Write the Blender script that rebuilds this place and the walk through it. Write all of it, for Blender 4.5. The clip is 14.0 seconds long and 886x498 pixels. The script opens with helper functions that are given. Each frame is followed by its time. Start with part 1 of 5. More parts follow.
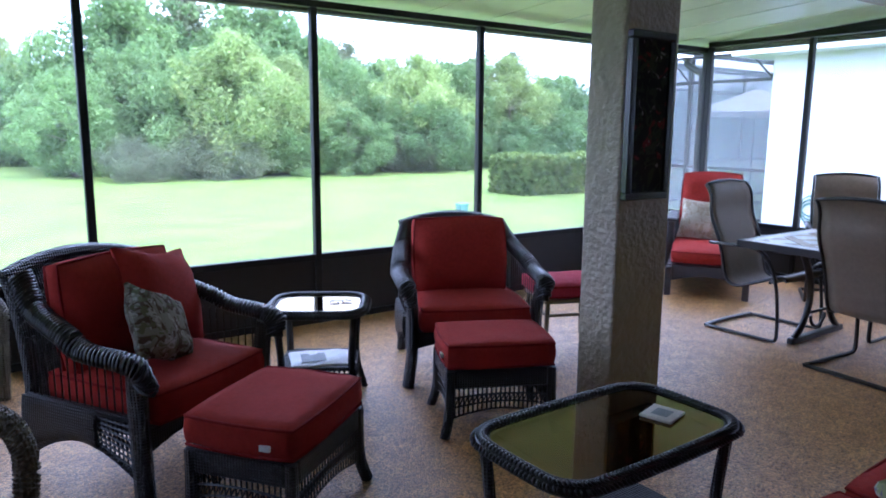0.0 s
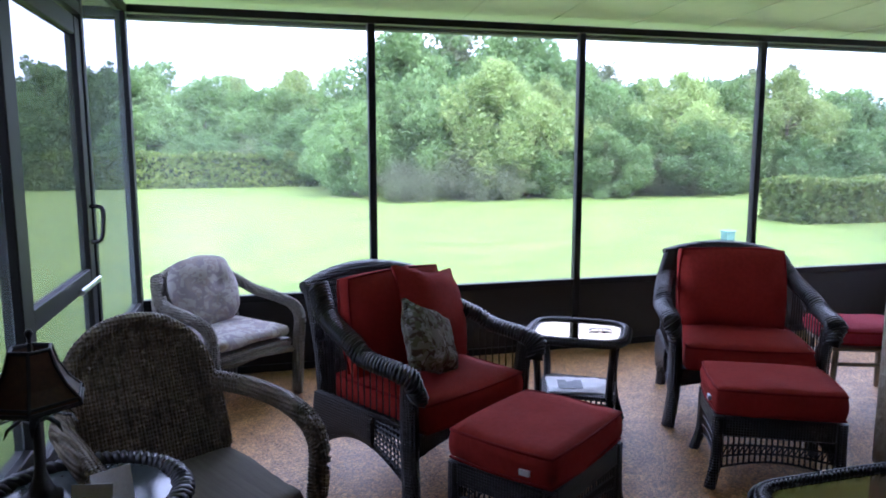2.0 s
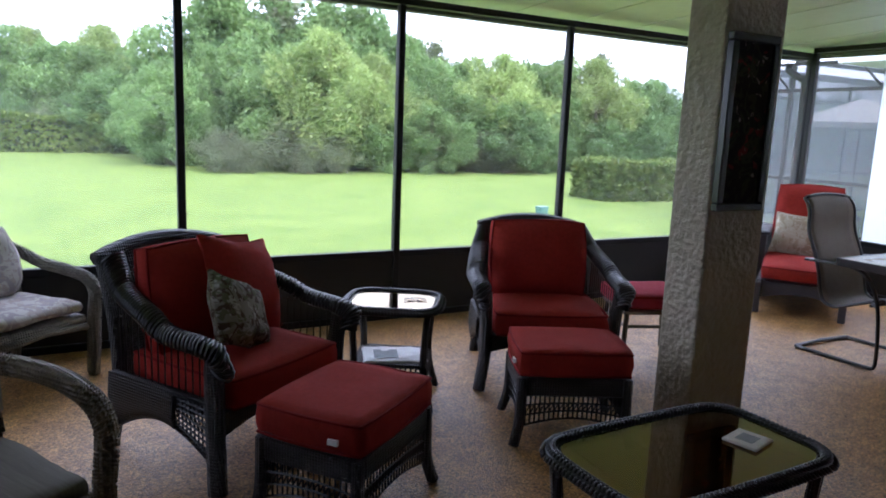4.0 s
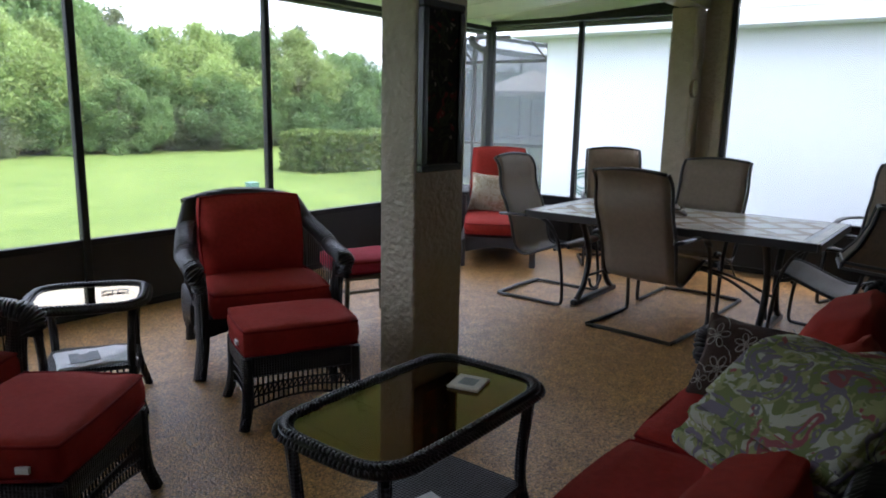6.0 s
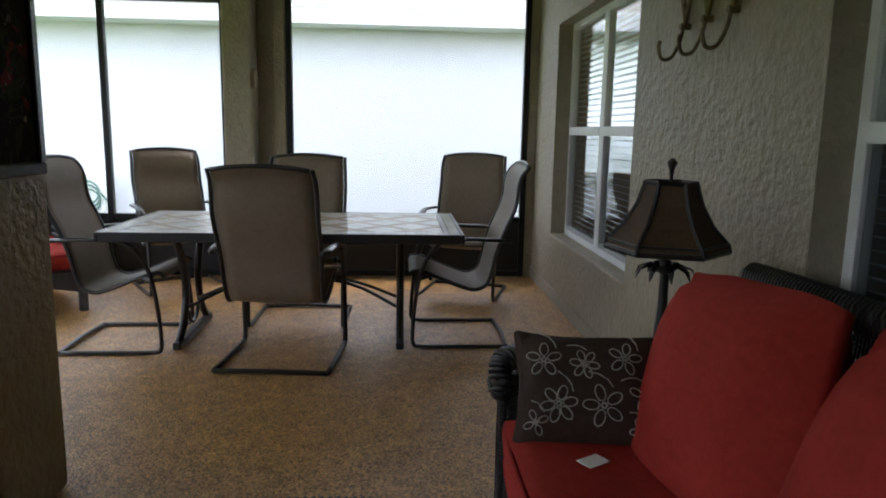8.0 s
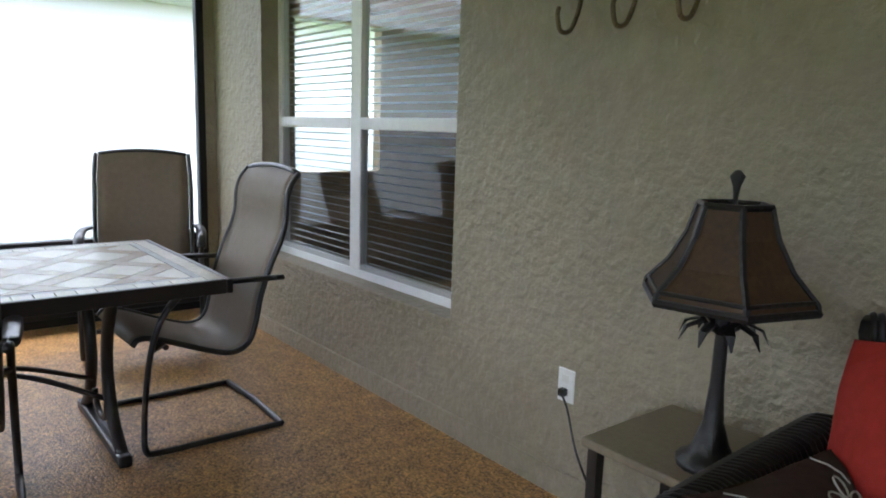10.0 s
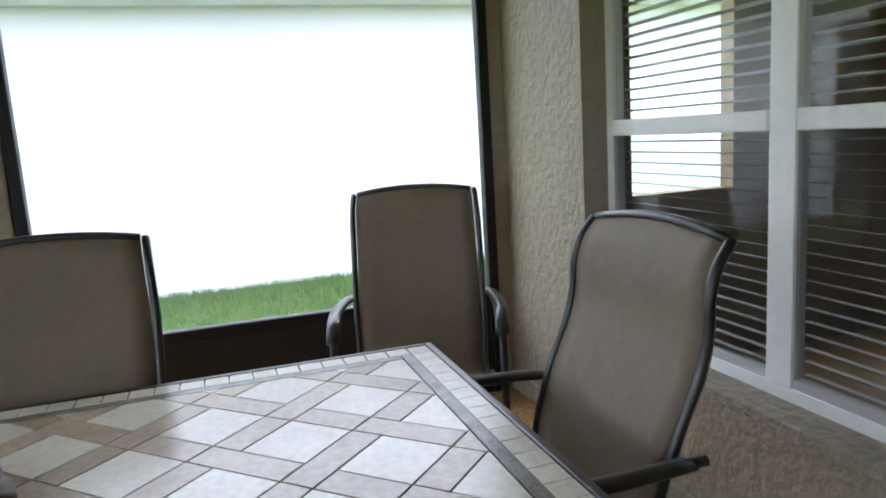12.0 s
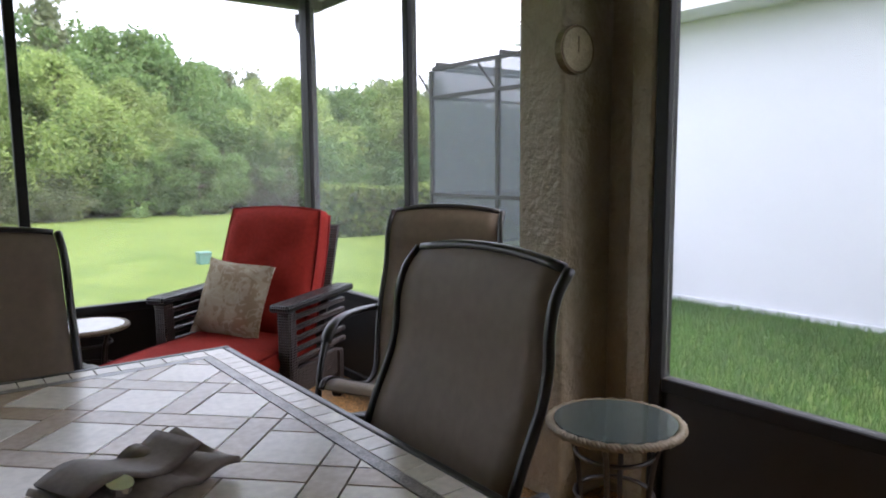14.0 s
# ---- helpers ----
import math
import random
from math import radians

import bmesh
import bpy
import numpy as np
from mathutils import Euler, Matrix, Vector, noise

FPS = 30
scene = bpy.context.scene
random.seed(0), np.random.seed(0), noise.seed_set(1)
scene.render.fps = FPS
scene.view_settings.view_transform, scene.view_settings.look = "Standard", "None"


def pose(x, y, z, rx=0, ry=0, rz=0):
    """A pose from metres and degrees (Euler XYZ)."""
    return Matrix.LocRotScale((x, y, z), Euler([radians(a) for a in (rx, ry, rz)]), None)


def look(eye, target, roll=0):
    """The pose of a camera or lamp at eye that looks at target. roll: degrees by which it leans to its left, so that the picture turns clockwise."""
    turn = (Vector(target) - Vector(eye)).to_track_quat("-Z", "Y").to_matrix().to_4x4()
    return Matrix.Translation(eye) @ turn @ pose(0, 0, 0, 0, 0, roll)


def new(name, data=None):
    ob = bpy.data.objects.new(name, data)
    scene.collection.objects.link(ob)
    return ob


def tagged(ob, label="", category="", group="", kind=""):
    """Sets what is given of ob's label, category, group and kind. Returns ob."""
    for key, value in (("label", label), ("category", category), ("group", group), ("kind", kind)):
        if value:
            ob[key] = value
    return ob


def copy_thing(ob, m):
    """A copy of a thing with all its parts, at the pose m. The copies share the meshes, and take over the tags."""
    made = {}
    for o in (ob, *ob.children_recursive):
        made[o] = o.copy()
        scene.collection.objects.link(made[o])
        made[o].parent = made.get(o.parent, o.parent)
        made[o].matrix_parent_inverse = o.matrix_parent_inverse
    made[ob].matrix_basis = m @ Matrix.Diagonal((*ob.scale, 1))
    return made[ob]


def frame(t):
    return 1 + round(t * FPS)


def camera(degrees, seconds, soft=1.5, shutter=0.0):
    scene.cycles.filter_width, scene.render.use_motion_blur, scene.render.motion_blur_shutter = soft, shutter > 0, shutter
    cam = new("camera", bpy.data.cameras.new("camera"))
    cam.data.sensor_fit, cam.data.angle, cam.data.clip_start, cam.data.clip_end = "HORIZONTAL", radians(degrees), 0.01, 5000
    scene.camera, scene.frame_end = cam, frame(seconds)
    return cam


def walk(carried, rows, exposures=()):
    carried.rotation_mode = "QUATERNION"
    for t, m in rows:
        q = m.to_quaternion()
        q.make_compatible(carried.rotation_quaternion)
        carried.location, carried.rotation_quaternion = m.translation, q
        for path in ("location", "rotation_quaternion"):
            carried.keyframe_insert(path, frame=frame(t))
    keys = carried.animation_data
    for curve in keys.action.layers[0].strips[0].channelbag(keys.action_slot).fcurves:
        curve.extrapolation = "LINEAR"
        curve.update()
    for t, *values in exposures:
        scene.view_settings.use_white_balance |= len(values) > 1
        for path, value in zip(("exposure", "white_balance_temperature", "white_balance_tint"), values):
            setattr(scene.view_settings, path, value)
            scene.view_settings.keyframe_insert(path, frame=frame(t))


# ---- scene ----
# ---------- camera ----------
cam = camera(64.4, 14.0, soft=1.9)
PATH = [
    (0, (1.522, -0.087, 1.479), (2.661, 1.522, 1.144), 0.5),
    (0.5, (1.499, -0.075, 1.477), (2.377, 1.689, 1.129), 1.3),
    (1, (1.462, -0.039, 1.49), (2.024, 1.845, 1.125), 0.5),
    (1.5, (1.467, -0.046, 1.492), (1.986, 1.853, 1.139), 0.8),
    (2, (1.469, -0.049, 1.502), (1.978, 1.865, 1.224), 0.0),
    (4.5, (1.571, -0.041, 1.463), (2.691, 1.576, 1.103), 2.7),
    (5, (1.588, -0.023, 1.455), (2.864, 1.472, 1.087), 2.3),
    (5.5, (1.59, -0.027, 1.457), (2.994, 1.344, 1.076), 1.4),
    (6, (1.6, 0.016, 1.439), (3.149, 1.221, 1.053), 1.2),
    (6.5, (1.71, 0.156, 1.389), (3.433, 1.099, 1.013), 2.7),
    (7, (1.909, 0.434, 1.297), (3.796, 0.977, 0.919), 0.4),
    (7.5, (2.046, 0.81, 1.308), (4.014, 0.939, 0.975), -0.6),
    (8, (2.262, 1.121, 1.291), (4.231, 0.995, 0.96), 1.0),
    (8.5, (2.567, 1.369, 1.312), (4.495, 0.925, 1.016), 1.4),
    (8.7, (2.691, 1.467, 1.285), (4.543, 0.762, 1.015), 1.3),
    (10.8, (4.303, 1.75, 1.285), (5.822, 0.494, 0.949), 1.8),
    (11, (4.466, 1.7, 1.294), (6.081, 0.571, 0.952), 0.6),
    (11.5, (4.906, 1.621, 1.318), (6.629, 0.664, 0.978), -0.8),
    (12, (5.249, 1.323, 1.326), (7.126, 0.714, 1.003), -3.5),
    (12.5, (5.54, 1.029, 1.32), (7.508, 1.111, 0.97), -3.1),
    (13, (5.878, 0.788, 1.304), (7.729, 1.503, 1.056), -2.7),
    (13.5, (6.149, 0.618, 1.287), (7.632, 1.94, 1.052), -2.5),
    (14, (6.402, 0.58, 1.291), (7.602, 2.162, 1.054), -0.5),
]
walk(cam, [(t, look(eye, target, roll)) for t, eye, target, roll in PATH],
     exposures=[(0, 2.65, 4800, 25), (2, 2.48, 5050, 30), (4.5, 2.05, 5550, 21), (6, 2.05, 5750, 17), (7.5, 2.1, 6100, 14), (8.5, 2.2, 6000, 15), (11, 3.12, 5850, 15), (12, 2.65, 5900, 16), (12.6, 2.15, 6000, 18), (14, 1.76, 6100, 21)])

# ---------- world, sun ----------
world = bpy.data.worlds.new("overcast_sky")
scene.world = world
world.use_nodes = True
wn = world.node_tree.nodes
sky = wn.new("ShaderNodeTexSky")
sky.sky_type = "NISHITA"
sky.sun_disc = False
sky.sun_elevation = radians(52)
sky.sun_rotation = radians(150)
sky.air_density = 1.0
sky.dust_density = 5.0
sky.ozone_density = 1.0
haze = wn.new("ShaderNodeMix")
haze.data_type = "RGBA"
haze.inputs[0].default_value = 0.7
haze.inputs[7].default_value = (11.0, 11.6, 12.4, 1)
world.node_tree.links.new(sky.outputs[0], haze.inputs[6])
world.node_tree.links.new(haze.outputs[2], wn["Background"].inputs["Color"])
wn["Background"].inputs["Strength"].default_value = 0.13
sun_data = bpy.data.lights.new("sun", "SUN")
sun_data.energy = 1.2
sun_data.angle = radians(25)
sun_data.color = (1.0, 0.96, 0.9)
sun = new("sun", sun_data)
sun.matrix_world = look((0, 0, 20), (-0.25, 0.55, 19.2))

# ---------- materials ----------
MATS = {}


def node_mat(name, base, rough=0.6, metal=0.0, var=0.15, scale=8.0, bump=0.0, bump_scale=60.0, second=None, coat=0.0, detail=6.0, spec=0.5, stretch=(1, 1, 1), island=0.0):
    """Two scales of colour variation and a fine relief."""
    if name in MATS:
        return MATS[name]
    m = bpy.data.materials.new(name)
    m.use_nodes = True
    nt = m.node_tree
    b = nt.nodes["Principled BSDF"]
    b.inputs["Roughness"].default_value = rough
    b.inputs["Metallic"].default_value = metal
    b.inputs["Specular IOR Level"].default_value = spec
    b.inputs["Coat Weight"].default_value = coat
    tc = nt.nodes.new("ShaderNodeTexCoord")
    mp = nt.nodes.new("ShaderNodeMapping")
    mp.inputs["Scale"].default_value = stretch
    nt.links.new(tc.outputs["Object"], mp.inputs[0])
    n1 = nt.nodes.new("ShaderNodeTexNoise")
    n1.inputs["Scale"].default_value = scale
    n1.inputs["Detail"].default_value = detail
    n2 = nt.nodes.new("ShaderNodeTexNoise")
    n2.inputs["Scale"].default_value = scale * 9
    n2.inputs["Detail"].default_value = 3
    for n in (n1, n2):
        nt.links.new(mp.outputs[0], n.inputs["Vector"])
    add = nt.nodes.new("ShaderNodeMath")
    add.operation = "MULTIPLY_ADD"
    add.inputs[1].default_value = 0.55
    nt.links.new(n2.outputs[0], add.inputs[0])
    half = nt.nodes.new("ShaderNodeMath")
    half.operation = "MULTIPLY"
    half.inputs[1].default_value = 0.45
    nt.links.new(n1.outputs[0], half.inputs[0])
    nt.links.new(half.outputs[0], add.inputs[2])
    ramp = nt.nodes.new("ShaderNodeValToRGB")
    lo = second or tuple(c * (1 - var) for c in base)
    hi = base if second else tuple(min(1, c * (1 + var)) for c in base)
    ramp.color_ramp.elements[0].position, ramp.color_ramp.elements[1].position = 0.36, 0.64
    ramp.color_ramp.elements[0].color, ramp.color_ramp.elements[1].color = (*lo, 1), (*hi, 1)
    nt.links.new(add.outputs[0], ramp.inputs[0])
    out = ramp.outputs[0]
    if island:
        oi = nt.nodes.new("ShaderNodeObjectInfo")
        ge = nt.nodes.new("ShaderNodeNewGeometry")
        sm = nt.nodes.new("ShaderNodeMath")
        sm.operation = "ADD"
        nt.links.new(oi.outputs["Random"], sm.inputs[0])
        nt.links.new(ge.outputs["Random Per Island"], sm.inputs[1])
        mr = nt.nodes.new("ShaderNodeMapRange")
        mr.inputs["From Max"].default_value = 2.0
        mr.inputs["To Min"].default_value, mr.inputs["To Max"].default_value = 1 - island, 1 + island
        nt.links.new(sm.outputs[0], mr.inputs[0])
        hs = nt.nodes.new("ShaderNodeHueSaturation")
        nt.links.new(mr.outputs[0], hs.inputs["Value"])
        nt.links.new(out, hs.inputs["Color"])
        out = hs.outputs[0]
    nt.links.new(out, b.inputs["Base Color"])
    if bump:
        n3 = nt.nodes.new("ShaderNodeTexNoise")
        n3.inputs["Scale"].default_value = bump_scale
        n3.inputs["Detail"].default_value = 4
        nt.links.new(mp.outputs[0], n3.inputs["Vector"])
        bp = nt.nodes.new("ShaderNodeBump")
        bp.inputs["Strength"].default_value = bump
        bp.inputs["Distance"].default_value = 0.01
        nt.links.new(n3.outputs[0], bp.inputs["Height"])
        nt.links.new(bp.outputs[0], b.inputs["Normal"])
    MATS[name] = m
    return m


def tree_of(m):
    return m.node_tree, m.node_tree.nodes["Principled BSDF"]


M_STUCCO = node_mat("stucco_tan", (0.315, 0.270, 0.193), 0.48, var=0.09, scale=1.5, bump=1.0, bump_scale=30, spec=0.4)
nt_, b_ = tree_of(M_STUCCO)
for nd in nt_.nodes:
    if nd.type == "BUMP":
        nd.inputs["Distance"].default_value = 0.02
M_FLOOR = node_mat("pebble_floor", (0.50, 0.285, 0.10), 0.5, var=0.1, second=(0.27, 0.14, 0.05), scale=9, bump=0.5, bump_scale=150, spec=0.5)
M_BRONZE = node_mat("bronze_aluminium", (0.009, 0.009, 0.009), 0.55, var=0.2, scale=3, spec=0.3)
M_KICK = node_mat("bronze_kick_panel", (0.007, 0.007, 0.007), 0.5, var=0.2, scale=2)
M_PAN = node_mat("white_pan_roof", (0.75, 0.77, 0.74), 0.35, var=0.04, scale=1.2)
M_CEIL = node_mat("white_ceiling", (0.72, 0.71, 0.66), 0.8, var=0.05, scale=2, bump=0.3, bump_scale=60)
M_WHITE = node_mat("white_paint", (0.8, 0.8, 0.79), 0.5, var=0.04, scale=3)
M_NEIGH = node_mat("neighbour_stucco", (0.68, 0.69, 0.72), 0.85, var=0.03, scale=0.7, bump=0.4, bump_scale=30)
M_LAWN = node_mat("lawn_soil", (0.165, 0.22, 0.05), 0.95, second=(0.085, 0.14, 0.027), scale=1.1, bump=0.8, bump_scale=60, spec=0.15, detail=12)
M_SHINGLE = node_mat("grey_shingle", (0.30, 0.28, 0.25), 0.9, var=0.25, scale=4, bump=0.3, bump_scale=40)
M_DARKROOM = node_mat("interior_wall", (0.35, 0.25, 0.14), 0.8, var=0.1, scale=1)


def pebbles(m):
    """Small rounded stones in two tones over the floor coat."""
    nt, b = tree_of(m)
    tc = nt.nodes.new("ShaderNodeTexCoord")
    v = nt.nodes.new("ShaderNodeTexVoronoi")
    v.inputs["Scale"].default_value = 125
    nt.links.new(tc.outputs["Object"], v.inputs["Vector"])
    sep = nt.nodes.new("ShaderNodeSeparateColor")
    nt.links.new(v.outputs["Color"], sep.inputs[0])
    mr = nt.nodes.new("ShaderNodeMapRange")
    mr.inputs["To Min"].default_value, mr.inputs["To Max"].default_value = 0.35, 1.7
    nt.links.new(sep.outputs[0], mr.inputs[0])
    hs = nt.nodes.new("ShaderNodeHueSaturation")
    src = b.inputs["Base Color"].links[0].from_socket
    nt.links.new(src, hs.inputs["Color"])
    nt.links.new(mr.outputs[0], hs.inputs["Value"])
    nt.links.new(hs.outputs[0], b.inputs["Base Color"])
    bp = nt.nodes.new("ShaderNodeBump")
    bp.inputs["Strength"].default_value = 0.6
    bp.inputs["Distance"].default_value = 0.004
    bp.invert = True
    nt.links.new(v.outputs["Distance"], bp.inputs["Height"])
    nt.links.new(bp.outputs[0], b.inputs["Normal"])
    b.inputs["Roughness"].default_value = 0.38


pebbles(M_FLOOR)


# ---------- mesh helpers ----------
def mesh_ob(name, bm, material, parent=None, smooth=False):
    me = bpy.data.meshes.new(name)
    bmesh.ops.recalc_face_normals(bm, faces=bm.faces[:])
    bm.to_mesh(me)
    bm.free()
    for mm in (material if isinstance(material, (list, tuple)) else (material,)):
        me.materials.append(mm)
    if smooth:
        for p in me.polygons:
            p.use_smooth = True
    ob = new(name, me)
    if parent is not None:
        ob.parent = parent
    return ob


def part(name, bm, material, parent, label="", smooth=False):
    ob = mesh_ob(name, bm, material, parent, smooth)
    return tagged(ob, label) if label else ob


def empty(name, m, label, category, group=""):
    ob = new(name)
    ob.matrix_basis = m
    return tagged(ob, label, category, group)


def add_box(bm, x0, x1, y0, y1, z0, z1, bevel=0.0, seg=1):
    r = bmesh.ops.create_cube(bm, size=1)
    vs = r["verts"]
    for v in vs:
        v.co = Vector(((x0 + x1) / 2 + v.co.x * (x1 - x0), (y0 + y1) / 2 + v.co.y * (y1 - y0), (z0 + z1) / 2 + v.co.z * (z1 - z0)))
    if bevel:
        es = list({e for v in vs for e in v.link_edges})
        bmesh.ops.bevel(bm, geom=es, offset=bevel, segments=seg, affect="EDGES", profile=0.5)
    return bm


def box(x0, x1, y0, y1, z0, z1, bevel=0.0, seg=1):
    return add_box(bmesh.new(), x0, x1, y0, y1, z0, z1, bevel, seg)


def boxes(*bs, bevel=0.0):
    bm = bmesh.new()
    for b in bs:
        add_box(bm, *b, bevel=bevel)
    return bm


def setting(name, bm, material, label, category, smooth=False):
    return tagged(mesh_ob(name, bm, material, None, smooth), label, category, kind="structure")


def add_tube(bm, pts, r, sides=8, closed=False, flat=1.0, up=None, taper=None):
    """A tube along points; flat squeezes its section, taper gives a radius factor for each point."""
    pts = [Vector(p) for p in pts]
    n = len(pts)
    rings = []
    prev = None
    for i, p in enumerate(pts):
        a = pts[(i - 1) % n] if (closed or i > 0) else p
        b = pts[(i + 1) % n] if (closed or i < n - 1) else p
        d = (b - a).normalized()
        ref = Vector(up) if up else (prev if prev is not None else (Vector((0, 0, 1)) if abs(d.z) < 0.9 else Vector((1, 0, 0))))
        s = d.cross(ref)
        if s.length < 1e-4:
            s = d.cross(Vector((1, 0, 0)))
        s.normalize()
        u = s.cross(d).normalized()
        if not up:
            prev = u
        rr = r * (taper[i] if taper else 1)
        rings.append([bm.verts.new(p + s * math.cos(2 * math.pi * k / sides) * rr + u * math.sin(2 * math.pi * k / sides) * rr * flat) for k in range(sides)])
    for i in range(n if closed else n - 1):
        A, B = rings[i], rings[(i + 1) % n]
        for k in range(sides):
            bm.faces.new((A[k], A[(k + 1) % sides], B[(k + 1) % sides], B[k]))
    if not closed:
        bm.faces.new(rings[0][::-1])
        bm.faces.new(rings[-1])
    return bm


def tube(pts, r, sides=8, **kw):
    return add_tube(bmesh.new(), pts, r, sides, **kw)


def smooth_path(pts, n=6):
    """Catmull-Rom through the points."""
    P = [Vector(p) for p in pts]
    P = [P[0] * 2 - P[1]] + P + [P[-1] * 2 - P[-2]]
    out = []
    for i in range(1, len(P) - 2):
        for k in range(n):
            t = k / n
            a, b, c, d = P[i - 1], P[i], P[i + 1], P[i + 2]
            out.append(0.5 * ((2 * b) + (c - a) * t + (2 * a - 5 * b + 4 * c - d) * t * t + (3 * b - a - 3 * c + d) * t ** 3))
    out.append(P[-2])
    return out

# ---------- the large structure ----------
GX0, GX1, GY, HY, EX = 0.685, 8.49, 4.77, -0.08, 8.49
RAIL, HEAD = 0.54, 2.335
setting("floor_interior", box(-3.0, EX + 0.06, -4.0, HY - 0.222, -0.16, 0.0), M_DARKROOM, "tan interior floor behind the doorway", "floor")
setting("floor", box(GX0 - 0.06, EX + 0.06, HY - 0.22, GY + 0.06, -0.16, 0.0), M_FLOOR, "tan and brown pebble-textured lanai floor", "floor")

# house wall with two windows and the doorway
W1 = (5.865, 7.72, 0.50, 2.10)
W2 = (2.47, 4.23, 0.50, 2.10)
DOOR = (0.55, 2.35, 2.1)


def house_wall():
    y0, y1, top = HY - 0.22, HY, 2.6
    return boxes((-3.0, DOOR[0], y0, y1, 0, top), (DOOR[0], DOOR[1], y0, y1, DOOR[2], top), (DOOR[1], W2[0], y0, y1, 0, top),
                 (W2[0], W2[1], y0, y1, 0, W2[2]), (W2[0], W2[1], y0, y1, W2[3], top), (W2[1], W1[0], y0, y1, 0, top),
                 (W1[0], W1[1], y0, y1, 0, W1[2]), (W1[0], W1[1], y0, y1, W1[3], top), (W1[1], EX + 0.06, y0, y1, 0, top))


setting("wall_south", house_wall(), M_STUCCO, "tan textured stucco house wall", "wall")
setting("baseboard", box(DOOR[1] + 0.002, EX + 0.05, HY, HY + 0.015, 0.0, 0.1, 0.004), M_STUCCO, "tan stucco base ledge along the house wall", "baseboard")
# dim rooms behind the house wall
setting("wall_interior_back", boxes((-3.0, EX + 0.06, -4.1, -4.0, 0, 2.6), (-3.1, -3.0, -4.1, HY, 0, 2.6), (8.36, 8.46, -0.5, HY - 0.22, 0, 2.6), (8.36, 8.46, -1.35, -0.5, 0, 0.95), (8.36, 8.46, -1.35, -0.5, 2.05, 2.6), (8.36, 8.46, -2.7, -1.35, 0, 2.6), (8.36, 8.46, -3.25, -2.7, 0, 0.95), (8.36, 8.46, -3.25, -2.7, 2.1, 2.6), (8.36, 8.46, -4.0, -3.25, 0, 2.6), (4.9, 5.0, -4.0, HY - 0.22, 0, 2.6)), M_DARKROOM, "warm tan painted interior room walls", "wall")
setting("ceiling_house", boxes((-3.1, EX + 0.5, -4.1, HY - 0.22, 2.6, 2.7), (GX0 - 0.3, EX + 0.5, HY - 0.219, 2.52, 2.6, 2.7)), M_CEIL, "off-white flat ceiling of the covered lanai", "ceiling")


def pan_roof():
    bm = bmesh.new()
    n = 13
    x0, x1, y0, y1 = GX0 - 0.3, EX + 0.28, 2.45, GY + 0.28
    z = lambda y: 2.58 - 0.062 * (y - 2.45)
    step = (x1 - x0) / n
    for i in range(n):
        xa, xb = x0 + i * step, x0 + (i + 1) * step
        for (a, b, dz, h) in ((xa, xb - 0.03, 0.0, 0.07), (xb - 0.03, xb, -0.005, 0.07)):
            vs = [bm.verts.new((x, y, z(y) + zz + (dz if zz == 0 else 0))) for zz in (0, h) for (x, y) in ((a, y0), (b, y0), (b, y1), (a, y1))]
            for f in ((3, 2, 1, 0), (4, 5, 6, 7), (0, 1, 5, 4), (1, 2, 6, 5), (2, 3, 7, 6), (3, 0, 4, 7)):
                bm.faces.new([vs[k] for k in f])
    return bm


setting("ceiling_pan", pan_roof(), M_PAN, "glossy white aluminium pan roof over the screened lanai", "ceiling")
setting("beam_lintel", box(GX0 - 0.1, EX + 0.06, 2.3, 2.52, 2.42, 2.598), M_STUCCO, "tan stucco lintel between the columns", "beam")


def thing(name, label, category, at=(0, 0, 0), rz=0.0, group=""):
    return empty(name, pose(*at, 0, 0, rz), label, category, group)


# stucco columns
def column(name, x0, x1, y0, y1, label):
    c = thing(name, label, "column", ((x0 + x1) / 2, (y0 + y1) / 2, 0))
    c["kind"] = "structure"
    w, d = (x1 - x0) / 2, (y1 - y0) / 2
    part("shaft", box(-w, w, -d, d, 0, 2.418, 0.018, 3), M_STUCCO, c)
    return c


column("column_1", 4.31, 4.725, 2.31, 2.555, "square tan stucco column with rough texture")
column("column_2", 8.28, 8.58, 2.34, 2.575, "tan stucco column at the end wall with rounded corners")
setting("wall_stub", boxes((8.45, 8.578, 2.088, 2.18, 0, 2.6), (8.53, 8.577, 2.181, 2.338, 0, 2.6), bevel=0.008), M_STUCCO, "narrow tan stucco stub beside the end screen", "wall")

# the screen enclosure
POSTS = [GX0 + 0.03, 2.25, 3.79, 5.33, 6.87, EX]


